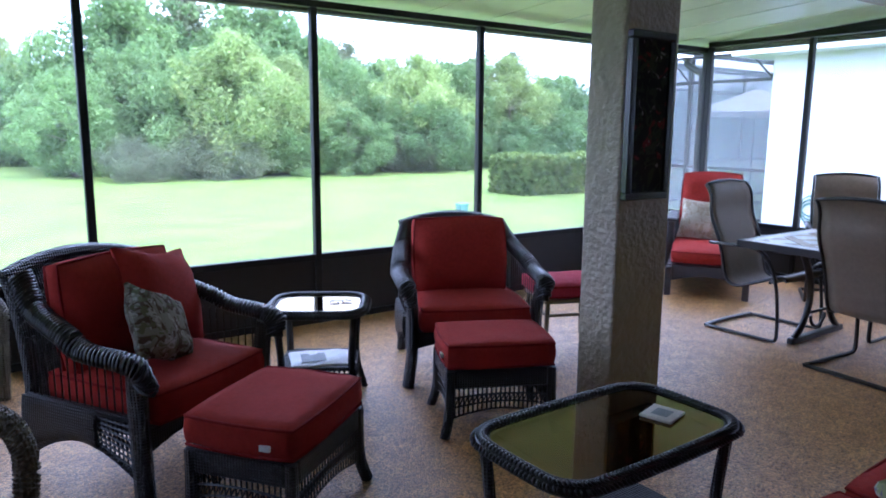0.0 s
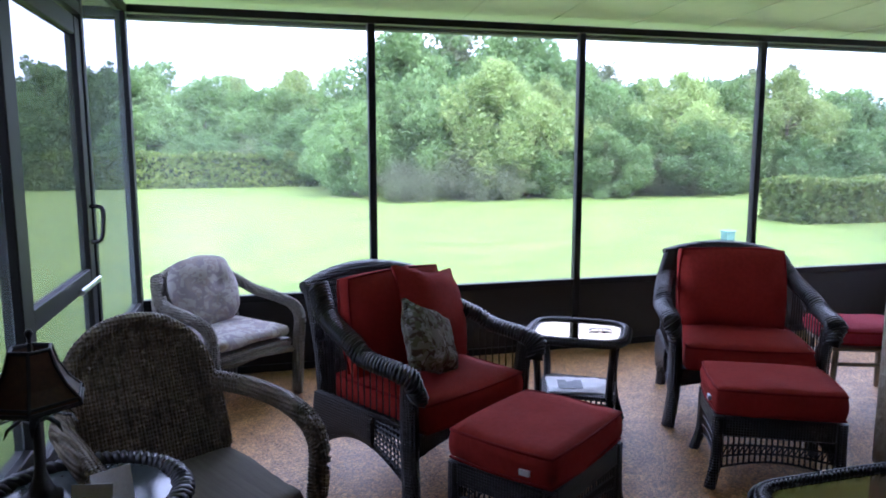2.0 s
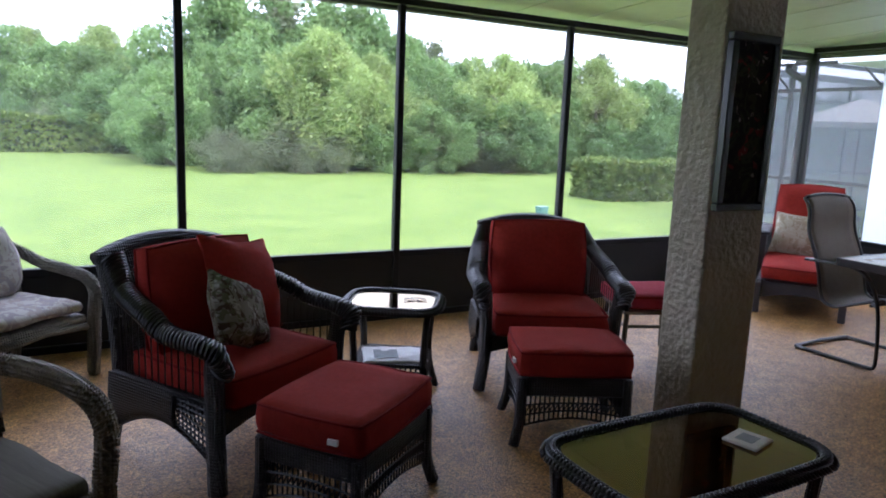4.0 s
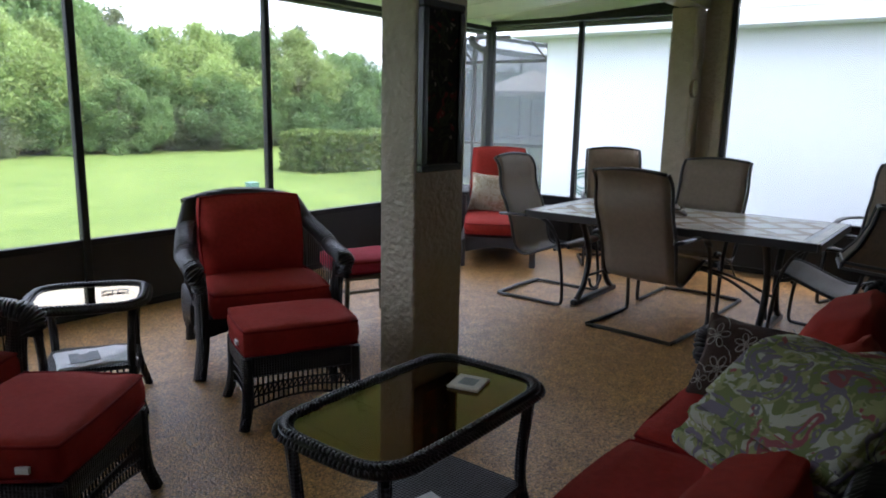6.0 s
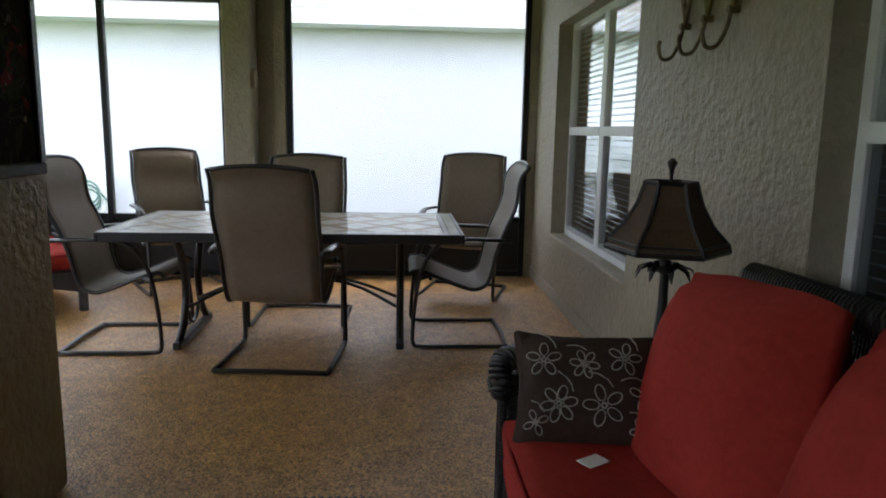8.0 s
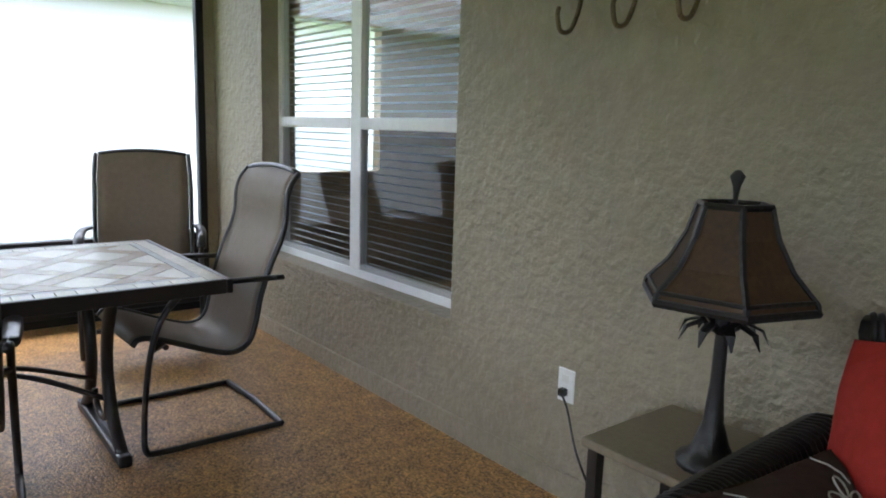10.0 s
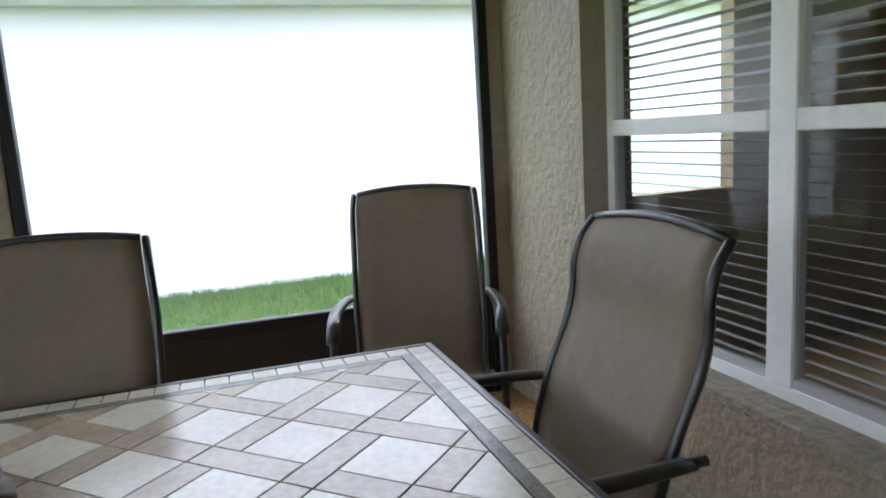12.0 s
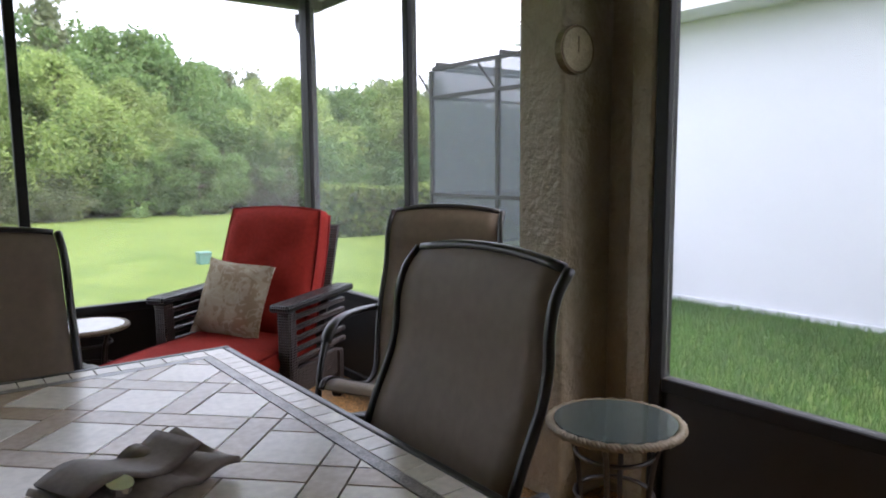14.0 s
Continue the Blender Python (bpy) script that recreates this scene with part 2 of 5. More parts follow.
def screen_wall(name, label, along, fixed, posts, lo, hi, rail=True, dense=False, head=HEAD):
    """along: 'x' or 'y'; posts between lo and hi at a fixed other coordinate."""
    w = thing(name, label, "screen wall")
    w["kind"] = "structure"
    f = (lambda a0, a1, b0, b1, z0, z1: box(a0, a1, fixed + b0, fixed + b1, z0, z1, 0.004)) if along == "x" else (lambda a0, a1, b0, b1, z0, z1: box(fixed + b0, fixed + b1, a0, a1, z0, z1, 0.004))
    for p in posts:
        part("post", f(p - 0.025, p + 0.025, -0.03, 0.03, 0.0, head), M_BRONZE, w)
    part("header_beam", f(lo, hi, -0.035, 0.035, head + 0.001, head + 0.05), M_BRONZE, w)
    edges = sorted(posts)
    for a, b in zip(edges[:-1], edges[1:]):
        if rail:
            part("rail", f(a + 0.026, b - 0.026, -0.028, 0.028, RAIL - 0.05, RAIL), M_BRONZE, w)
            part("kick_panel", f(a + 0.026, b - 0.026, -0.008, 0.008, 0.051, RAIL - 0.051), M_KICK, w)
            part("sill_rail", f(a + 0.026, b - 0.026, -0.026, 0.026, 0.001, 0.05), M_BRONZE, w)
        sc = part("screen_mesh", f(a + 0.026, b - 0.026, -0.001, 0.001, RAIL + 0.001, head - 0.001), M_SCREEN2 if dense else M_SCREEN, w)
        sc.visible_shadow = False
    return w


def screen_material(name, hold, tint):
    m = bpy.data.materials.new(name)
    m.use_nodes = True
    nt = m.node_tree
    nt.nodes.remove(nt.nodes["Principled BSDF"])
    tr = nt.nodes.new("ShaderNodeBsdfTransparent")
    df = nt.nodes.new("ShaderNodeBsdfDiffuse")
    df.inputs[0].default_value = (*tint, 1)
    mix = nt.nodes.new("ShaderNodeMixShader")
    mix.inputs[0].default_value = hold
    nt.links.new(tr.outputs[0], mix.inputs[1])
    nt.links.new(df.outputs[0], mix.inputs[2])
    nt.links.new(mix.outputs[0], nt.nodes["Material Output"].inputs[0])
    return m


M_SCREEN = screen_material("insect_screen", 0.14, (0.58, 0.60, 0.60))
M_SCREEN2 = screen_material("insect_screen_dense", 0.5, (0.14, 0.16, 0.16))
M_SCREEN4 = screen_material("window_insect_screen", 0.16, (0.035, 0.038, 0.04))
M_SCREEN3 = screen_material("cage_screen", 0.5, (0.10, 0.115, 0.13))
screen_wall("wall_north_screen", "bronze aluminium screen wall with dark kick panels facing the lawn", "x", GY, POSTS, GX0, EX + 0.04)
screen_wall("wall_east_screen_1", "bronze aluminium screen wall beside the lounge corner", "y", EX, [2.605, 3.6, GY - 0.06], 2.58, GY - 0.04, head=2.385)
screen_wall("wall_east_screen_2", "wide single screen bay facing the neighbouring house", "y", EX, [HY + 0.10, 2.06], HY + 0.075, 2.086, head=2.53)
setting("wall_return", box(8.47, 8.55, HY, HY + 0.074, 0, 2.6, 0.008, 2), M_STUCCO, "narrow tan stucco return between house wall and end screen", "wall")

# ---------- outdoors ----------
def ground():
    bm = bmesh.new()
    xs = [-900, -200, -60, -25, -10, 0, 10, 20, 40, 80, 250, 900]
    ys = [-900, -200, -60, -20, -6, 4, 8, 12, 16, 20, 24, 30, 40, 80, 250, 900]
    g = [[bm.verts.new((x, y, -0.17 + (0.04 * math.sin(x * 0.4 + y * 0.3) if abs(x) < 50 and abs(y) < 50 and y > 5 else 0) - 0.001)) for y in ys] for x in xs]
    for i in range(len(xs) - 1):
        for j in range(len(ys) - 1):
            bm.faces.new((g[i][j], g[i + 1][j], g[i + 1][j + 1], g[i][j + 1]))
    return bm


setting("ground", ground(), M_LAWN, "bright green mown lawn running to the woods", "lawn")


def leaf_mesh(centres, radii, count, size, seed, squash=0.85, loose=False):
    """Many small leaf quads round lumps of a crown."""
    rng = np.random.default_rng(seed)
    centres, radii = np.array(centres, float), np.array(radii, float)
    pick = rng.choice(len(radii), count, p=radii ** 2 / (radii ** 2).sum())
    d = rng.normal(size=(count, 3))
    d /= np.linalg.norm(d, axis=1)[:, None]
    p = centres[pick] + d * (radii[pick] * rng.uniform(0.55, 1.08, count) ** 0.6)[:, None] * np.array([1, 1, squash])
    if loose:
        p = centres[pick] + rng.normal(size=(count, 3)) * (radii[pick] * 0.75)[:, None] * np.array([1, 1, 0.8])
    else:
        p += rng.normal(size=(count, 3)) * (radii[pick] * 0.16)[:, None]
    a = rng.normal(size=(count, 3)) + d * 0.2
    a /= np.linalg.norm(a, axis=1)[:, None]
    b = np.cross(a, rng.normal(size=(count, 3)))
    b /= np.linalg.norm(b, axis=1)[:, None]
    s = (size * rng.uniform(0.55, 1.4, count))[:, None]
    v = np.stack([p - a * s, p + b * s * 0.5, p + a * s, p - b * s * 0.5], 1).reshape(-1, 3)
    me = bpy.data.meshes.new("crown")
    me.from_pydata(v.tolist(), [], np.arange(count * 4).reshape(-1, 4).tolist())
    return me


def leaf_mat(name, lo, hi):
    m = node_mat(name, hi, 0.65, second=lo, scale=0.6, island=0.5, spec=0.35)
    nt, b = tree_of(m)
    b.inputs["Subsurface Weight"].default_value = 0.0
    tl = nt.nodes.new("ShaderNodeBsdfTranslucent")
    src = b.inputs["Base Color"].links[0].from_socket
    nt.links.new(src, tl.inputs[0])
    mix = nt.nodes.new("ShaderNodeMixShader")
    mix.inputs[0].default_value = 0.5
    nt.links.new(b.outputs[0], mix.inputs[1])
    nt.links.new(tl.outputs[0], mix.inputs[2])
    nt.links.new(mix.outputs[0], nt.nodes["Material Output"].inputs[0])
    return m


M_LEAF = leaf_mat("leaf_green", (0.085, 0.155, 0.05), (0.25, 0.37, 0.125))
M_LEAF2 = leaf_mat("leaf_dark", (0.06, 0.12, 0.045), (0.20, 0.31, 0.105))
M_LEAF3 = leaf_mat("leaf_pale", (0.14, 0.215, 0.06), (0.36, 0.45, 0.15))
M_LEAF4 = leaf_mat("leaf_grey", (0.10, 0.125, 0.065), (0.27, 0.31, 0.17))
M_HEDGE = leaf_mat("hedge_leaf", (0.08, 0.145, 0.035), (0.29, 0.37, 0.09))
M_BARK = node_mat("bark", (0.16, 0.13, 0.10), 0.9, var=0.35, scale=6, bump=0.6, bump_scale=30)


def tree(name, label, h, spread, trunk, mat, seed, count=5000, leaf=0.13, low=0.15, slim=False, group="", loose=False):
    rng = random.Random(seed)
    t = thing(name, label, "tree" if h > 3 else "shrub", group=group)
    bm = bmesh.new()
    lean = rng.uniform(-0.3, 0.3)
    pts = [(lean * k * 0.12 * h / 4, 0.1 * math.sin(k + seed), h * 0.9 * k / 5) for k in range(6)]
    add_tube(bm, pts, trunk, 7, taper=[1.3, 1, 0.8, 0.6, 0.4, 0.15])
    cs, rs = [], []
    nl = 40 if not slim else 34
    for k in range(nl):
        f = low + (1 - low) * (k + 0.5) / nl
        zz = h * f
        i = min(int(f * 5 / 0.9), 4)
        base = Vector(pts[i])
        ang = k * 2.4 + rng.uniform(-0.5, 0.5)
        env = math.sin(math.pi * min(1, (f - low) / (1 - low) * 0.85 + 0.16)) if not slim else (1.15 - f)
        r = spread * env * rng.uniform(0.5, 1.0)
        tip = Vector((base.x + math.cos(ang) * r, base.y + math.sin(ang) * r, zz))
        add_tube(bm, [base, (base + tip) / 2 + Vector((0, 0, 0.1 * h / 5)), tip], trunk * 0.3, 5, taper=[1, 0.7, 0.25])
        cs.append(tip)
        rs.append(spread * (0.20 if not slim else 0.26) * rng.uniform(0.6, 1.4) * (0.6 + env * 0.6))
        cs.append(tip + Vector((rng.uniform(-1, 1), rng.uniform(-1, 1), rng.uniform(-0.4, 0.7))) * spread * 0.35)
        rs.append(spread * (0.15 if not slim else 0.24) * rng.uniform(0.6, 1.3))
    part("trunk", bm, M_BARK, t)
    me = leaf_mesh([tuple(c) for c in cs], rs, count, leaf, seed, squash=1.05, loose=slim or loose)
    me.materials.append(mat)
    cr = new("crown", me)
    cr.parent = t
    return t


def plant(src, x, y, s, rz, sz=1.0):
    if x < 4.3 and y < 34:
        y, s = y + 11.5, s * 1.3
    c = copy_thing(src, pose(x, y, -0.2, 0, 0, rz))
    c.scale = (s, s, s * sz)
    return c


rng = random.Random(11)
kinds = [tree("myrtle_shrub", "broad leafy green shrub tree at the wood's edge", 4.0, 2.0, 0.09, M_LEAF, 1, 26000, 0.066, 0.06, group="wood edge"),
         tree("myrtle_shrub", "broad leafy green shrub tree at the wood's edge", 3.6, 2.2, 0.09, M_LEAF2, 2, 26000, 0.066, 0.06, group="wood edge"),
         tree("oak_tree", "pale yellow-green rounded tree at the wood's edge", 4.6, 2.3, 0.11, M_LEAF3, 3, 30000, 0.062, 0.08, group="wood edge"),
         tree("willow_shrub", "grey-green twiggy shrub at the lawn's end", 2.4, 1.7, 0.05, M_LEAF4, 4, 14000, 0.05, 0.03, group="wood edge", loose=True),
         tree("cypress_tree", "tall slender green conifer behind the wood's edge", 9.0, 2.3, 0.16, M_LEAF2, 5, 20000, 0.09, 0.12, slim=True, group="tall trees"),
         tree("pine_tree", "tall dark pine with sparse crown behind the wood", 11.0, 2.0, 0.18, M_LEAF4, 6, 3500, 0.2, 0.45, slim=True, group="tall trees")]
HOME = [(-40, 24), (-44, 26), (-38, 29), (-36, 24), (-42, 36), (-47, 38)]
for k, (x, y) in zip(kinds, HOME):
    k.matrix_basis = pose(x, y, -0.2)
for i in range(30):
    x = -14 + i * 2.15 + rng.uniform(-0.6, 0.6)
    plant(kinds[rng.choice((0, 0, 1, 0, 2))], x, 25.5 + rng.uniform(-1.2, 1.5), rng.uniform(0.75, 1.08), rng.uniform(0, 360))
for i in range(34):
    x = -16 + i * 2.0 + rng.uniform(-0.7, 0.7)
    plant(kinds[rng.choice((3, 3, 0, 1))], x, 23.4 + rng.uniform(-0.6, 0.8), rng.uniform(0.6, 0.9), rng.uniform(0, 360), 0.8)
for i in range(30):
    x = -20 + i * 2.6 + rng.uniform(-0.8, 0.8)
    plant(kinds[rng.choice((0, 1, 0, 2))], x, 31 + rng.uniform(-1.5, 2), rng.uniform(0.9, 1.2) if rng.random() < 0.8 else 1.25, rng.uniform(0, 360))
for x, y, s, k in ((8.2, 34, 1.75, 0), (9.8, 35, 1.85, 1), (13.4, 34, 1.8, 0), (15.0, 35, 1.85, 1), (16.6, 36, 1.6, 0), (12.0, 37, 0.8, 5), (18.0, 37, 0.66, 4), (20.5, 38, 0.58, 5), (25.2, 30, 0.50, 5), (23.2, 41, 0.62, 5), (29, 38, 0.6, 4), (34, 38, 0.62, 5), (16.8, 40, 0.66, 5), (40, 38, 0.6, 4), (9.4, 34, 1.5, 0), (11.6, 35, 1.25, 1), (13.7, 34, 1.5, 0), (15.6, 34.5, 1.62, 1), (17.4, 34, 1.52, 0), (19.2, 35, 1.3, 1), (21.3, 34.5, 1.28, 0), (24.0, 35, 1.25, 1), (27.0, 36, 1.3, 0), (10.1, 24.3, 1.02, 2), (12.2, 25.0, 0.9, 2)):
    plant(kinds[k], x, y, s, rng.uniform(0, 360))


# dark green that paints the shade deep inside a hedge
M_HEDGESHADE = node_mat("hedge_shade", (0.03, 0.05, 0.015), 0.9, var=0.3, scale=3)


def hedge(name, label, x0, x1, y0, y1, h, count, seed):
    g = np.random.default_rng(seed)
    t = thing(name, label, "hedge", ((x0 + x1) / 2, (y0 + y1) / 2, -0.2))
    w, d = (x1 - x0) / 2, (y1 - y0) / 2
    p = g.uniform(-1, 1, (count, 3))
    ax = g.integers(0, 3, count)
    sgn = np.sign(g.uniform(-1, 1, count))
    for k in range(3):
        sel = ax == k
        p[sel, k] = sgn[sel] * g.uniform(0.93, 1.03, sel.sum())
    wob = 0.05 * np.sin(p[:, 0] * w * 2.1) + 0.04 * np.sin(p[:, 1] * 5)
    p = np.stack([p[:, 0] * w, p[:, 1] * d, (p[:, 2] * 0.5 + 0.5) * h * (1 + wob)], 1)
    a = g.normal(size=(count, 3))
    a /= np.linalg.norm(a, axis=1)[:, None]
    b = np.cross(a, g.normal(size=(count, 3)))
    b /= np.linalg.norm(b, axis=1)[:, None]
    s = (0.06 if x1 - x0 < 10 else 0.1) * g.uniform(0.6, 1.4, count)[:, None]
    v = np.stack([p - a * s, p + b * s * 0.55, p + a * s, p - b * s * 0.55], 1).reshape(-1, 3)
    me = bpy.data.meshes.new("foliage")
    me.from_pydata(v.tolist(), [], np.arange(count * 4).reshape(-1, 4).tolist())
    me.materials.append(M_HEDGE)
    new("foliage", me).parent = t
    # added solid box in the shade colour, fills the hedge behind its leaves
    part("inner_branches", box(-w + 0.12, w - 0.12, -d + 0.12, d - 0.12, 0.02, h - 0.12, 0.08, 2), M_HEDGESHADE, t)
    return t


hedge("hedge", "clipped green hedge block on the lawn", 13.3, 18.2, 13.0, 14.4, 1.0, 22000, 21)
hedge("hedge", "long low clipped hedge before the woods", -14.0, 6.0, 33.0, 34.3, 1.5, 40000, 22)

# green utility marker on the lawn
gb = thing("utility_box", "small green plastic utility box on the lawn", "utility box", (9.85, 11.04, -0.19))
M_GREENBOX = node_mat("green_plastic", (0.10, 0.22, 0.18), 0.5, var=0.1)
part("body", box(-0.09, 0.09, -0.09, 0.09, 0, 0.19, 0.012, 2), M_GREENBOX, gb)
part("lid", box(-0.1, 0.1, -0.1, 0.1, 0.191, 0.23, 0.012, 2), M_GREENBOX, gb)

# the neighbouring house
nh = thing("neighbour_house", "white stucco house with grey shingle roof across the side lawn", "house", (12.9, 0, -0.18))
NB = 6.55
part("wall", box(0, 9, -16, NB, 0, 2.9), M_NEIGH, nh, "white stucco wall")
part("base_trim", box(-0.03, -0.001, -16, NB, 0.02, 0.07), M_NEIGH, nh)
part("soffit", box(-0.5, 9.4, -16.4, NB + 0.45, 2.901, 2.94), M_NEIGH, nh, "pale soffit under the eaves")
part("fascia", box(-0.52, -0.5, -16.4, NB + 0.46, 2.9, 3.13, 0.004), M_WHITE, nh, "white fascia board")
part("end_fascia", box(-0.499, 9.4, NB + 0.45, NB + 0.47, 2.9, 3.13, 0.004), M_WHITE, nh, "white fascia board")


def shingle_roof():
    bm = bmesh.new()
    slope = 0.42
    rows = 26
    for r in range(rows):
        a, b = r * 0.19, (r + 1) * 0.19 + 0.03
        ya, yb = -16.4 + r * 0.19, NB + 0.5 - r * 0.19
        vs = [(-0.56 + a, ya, 3.14 + a * slope + 0.012), (-0.56 + a, yb, 3.14 + a * slope + 0.012), (-0.56 + b, yb - 0.2, 3.14 + b * slope), (-0.56 + b, ya + 0.2, 3.14 + b * slope)]
        lo = [(x, y, z - 0.014) for x, y, z in vs]
        V = [bm.verts.new(p) for p in vs + lo]
        for f in ((0, 1, 2, 3), (7, 6, 5, 4), (0, 4, 5, 1), (1, 5, 6, 2), (2, 6, 7, 3), (3, 7, 4, 0)):
            bm.faces.new([V[i] for i in f])
    return bm


part("roof", shingle_roof(), M_SHINGLE, nh, "grey asphalt shingle roof")

# the neighbour's pool cage
cg = thing("pool_cage", "dark bronze screened pool cage behind the neighbouring house", "screen enclosure", (12.9, NB, -0.18))
CX, CY, CAGE_H = 1.3, 3.65, 3.02
for x, y in ((0.6, 0.3), (0.6, 2.0), (CX - 0.7, CY), (2.8, CY), (5.0, CY), (7.2, CY)):
    part("post", box(x - 0.035, x + 0.035, y - 0.035, y + 0.035, 0, CAGE_H), M_BRONZE, cg)
for z in (0.05, 0.95, 2.55, CAGE_H - 0.001):
    part("rail", box(0.57, 0.63, 0.34, CY - 0.04, z, z + 0.06), M_BRONZE, cg)
    part("rail", box(0.64, 8.5, CY - 0.03, CY + 0.03, z + 0.002, z + 0.062), M_BRONZE, cg)
for y0, y1 in ((0.34, 1.96), (2.04, CY - 0.04)):
    part("screen_mesh", box(0.599, 0.601, y0, y1, 0.12, CAGE_H - 0.01), M_SCREEN3, cg)
for x0, x1 in ((0.64, 2.76), (2.84, 4.96), (5.04, 7.16)):
    part("screen_mesh", box(x0, x1, CY - 0.001, CY + 0.001, 0.12, CAGE_H - 0.01), M_SCREEN3, cg)
for y in (0.3, 2.0, 3.58):
    part("roof_beam", box(0.64, 8.4, y - 0.03, y + 0.03, CAGE_H + 0.062, CAGE_H + 0.14, 0.004), M_BRONZE, cg)
for y in (0.3, 2.0, 3.58):
    part("brace", tube([(0.6, y + 0.03, CAGE_H - 0.45), (0.6, y + 0.45, CAGE_H - 0.02)], 0.02, 6), M_BRONZE, cg)
M_UMB = node_mat("umbrella_canvas", (0.33, 0.31, 0.28), 0.9, var=0.1, scale=3)
ub = thing("patio_umbrella", "grey-beige canvas patio umbrella in the pool cage", "umbrella", (17.0, 9.3, -0.18))


def canopy():
    bm = bmesh.new()
    top = bm.verts.new((0, 0, 2.65))
    r1 = [bm.verts.new((1.45 * math.cos(k * math.pi / 4), 1.45 * math.sin(k * math.pi / 4), 2.1)) for k in range(8)]
    r2 = [bm.verts.new((v.co.x * 1.0, v.co.y * 1.0, 1.98)) for v in r1]
    for k in range(8):
        j = (k + 1) % 8
        bm.faces.new((top, r1[k], r1[j]))
        bm.faces.new((r1[k], r2[k], r2[j], r1[j]))
    return bm


part("canopy", canopy(), M_UMB, ub)
part("pole", tube([(0, 0, 0), (0, 0, 2.66)], 0.025, 8), M_BRONZE, ub)
part("base", tube([(0, 0, 0), (0, 0, 0.08)], 0.25, 14), M_BRONZE, ub)

# ---------- furniture materials ----------
def weave_mat(name, base, scale, rough=0.42, depth=0.8):
    m = node_mat(name, base, rough, var=0.3, scale=7)
    nt, b = tree_of(m)
    tc = nt.nodes.new("ShaderNodeTexCoord")
    waves = []
    for ax, sc in (("X", 1.0), ("Z", 1.0), ("Y", 1.0)):
        w = nt.nodes.new("ShaderNodeTexWave")
        w.bands_direction = ax
        w.inputs["Scale"].default_value = scale * sc
        w.inputs["Distortion"].default_value = 0.6
        w.inputs["Detail"].default_value = 1
        nt.links.new(tc.outputs["Object"], w.inputs["Vector"])
        waves.append(w)
    acc = waves[0].outputs["Fac"]
    for w in waves[1:]:
        mu = nt.nodes.new("ShaderNodeMath")
        mu.operation = "ADD"
        nt.links.new(acc, mu.inputs[0])
        nt.links.new(w.outputs["Fac"], mu.inputs[1])
        acc = mu.outputs[0]
    bp = nt.nodes.new("ShaderNodeBump")
    bp.inputs["Strength"].default_value = depth
    bp.inputs["Distance"].default_value = 0.006
    nt.links.new(acc, bp.inputs["Height"])
    nt.links.new(bp.outputs[0], b.inputs["Normal"])
    return m


def fabric_mat(name, base, var=0.12):
    m = node_mat(name, base, 0.92, var=var, scale=5, bump=0.35, bump_scale=420, spec=0.15)
    nt, b = tree_of(m)
    b.inputs["Sheen Weight"].default_value = 0.0
    return m


def floral_mat(name, ground, cols, scale, thr=0.52):
    """Cloth with scattered blooms and leaf curls on a ground colour."""
    m = bpy.data.materials.new(name)
    m.use_nodes = True
    nt, b = tree_of(m)
    b.inputs["Roughness"].default_value = 0.93
    b.inputs["Specular IOR Level"].default_value = 0.15
    tc = nt.nodes.new("ShaderNodeTexCoord")
    out = None
    for k, (c, sc, lo, hi) in enumerate(cols):
        n = nt.nodes.new("ShaderNodeTexNoise")
        n.inputs["Scale"].default_value = scale * sc
        n.inputs["Detail"].default_value = 1.5
        n.inputs["Distortion"].default_value = 1.6
        mp = nt.nodes.new("ShaderNodeMapping")
        mp.inputs["Location"].default_value = (3.1 * k, 1.7 * k, 0.9 * k)
        nt.links.new(tc.outputs["Object"], mp.inputs[0])
        nt.links.new(mp.outputs[0], n.inputs["Vector"])
        r = nt.nodes.new("ShaderNodeValToRGB")
        e = r.color_ramp.elements
        e[0].position, e[1].position = lo - 0.015, lo
        e[0].color, e[1].color = (0, 0, 0, 1), (1, 1, 1, 1)
        x = e.new(hi)
        x.color = (1, 1, 1, 1)
        y = e.new(min(0.999, hi + 0.015))
        y.color = (0, 0, 0, 1)
        nt.links.new(n.outputs[0], r.inputs[0])
        mx = nt.nodes.new("ShaderNodeMix")
        mx.data_type = "RGBA"
        nt.links.new(r.outputs[0], mx.inputs[0])
        if out is None:
            mx.inputs[6].default_value = (*ground, 1)
        else:
            nt.links.new(out, mx.inputs[6])
        mx.inputs[7].default_value = (*c, 1)
        out = mx.outputs[2]
    nt.links.new(out, b.inputs["Base Color"])
    n3 = nt.nodes.new("ShaderNodeTexNoise")
    n3.inputs["Scale"].default_value = 380
    bp = nt.nodes.new("ShaderNodeBump")
    bp.inputs["Strength"].default_value = 0.35
    bp.inputs["Distance"].default_value = 0.004
    nt.links.new(tc.outputs["Object"], n3.inputs["Vector"])
    nt.links.new(n3.outputs[0], bp.inputs["Height"])
    nt.links.new(bp.outputs[0], b.inputs["Normal"])
    return m


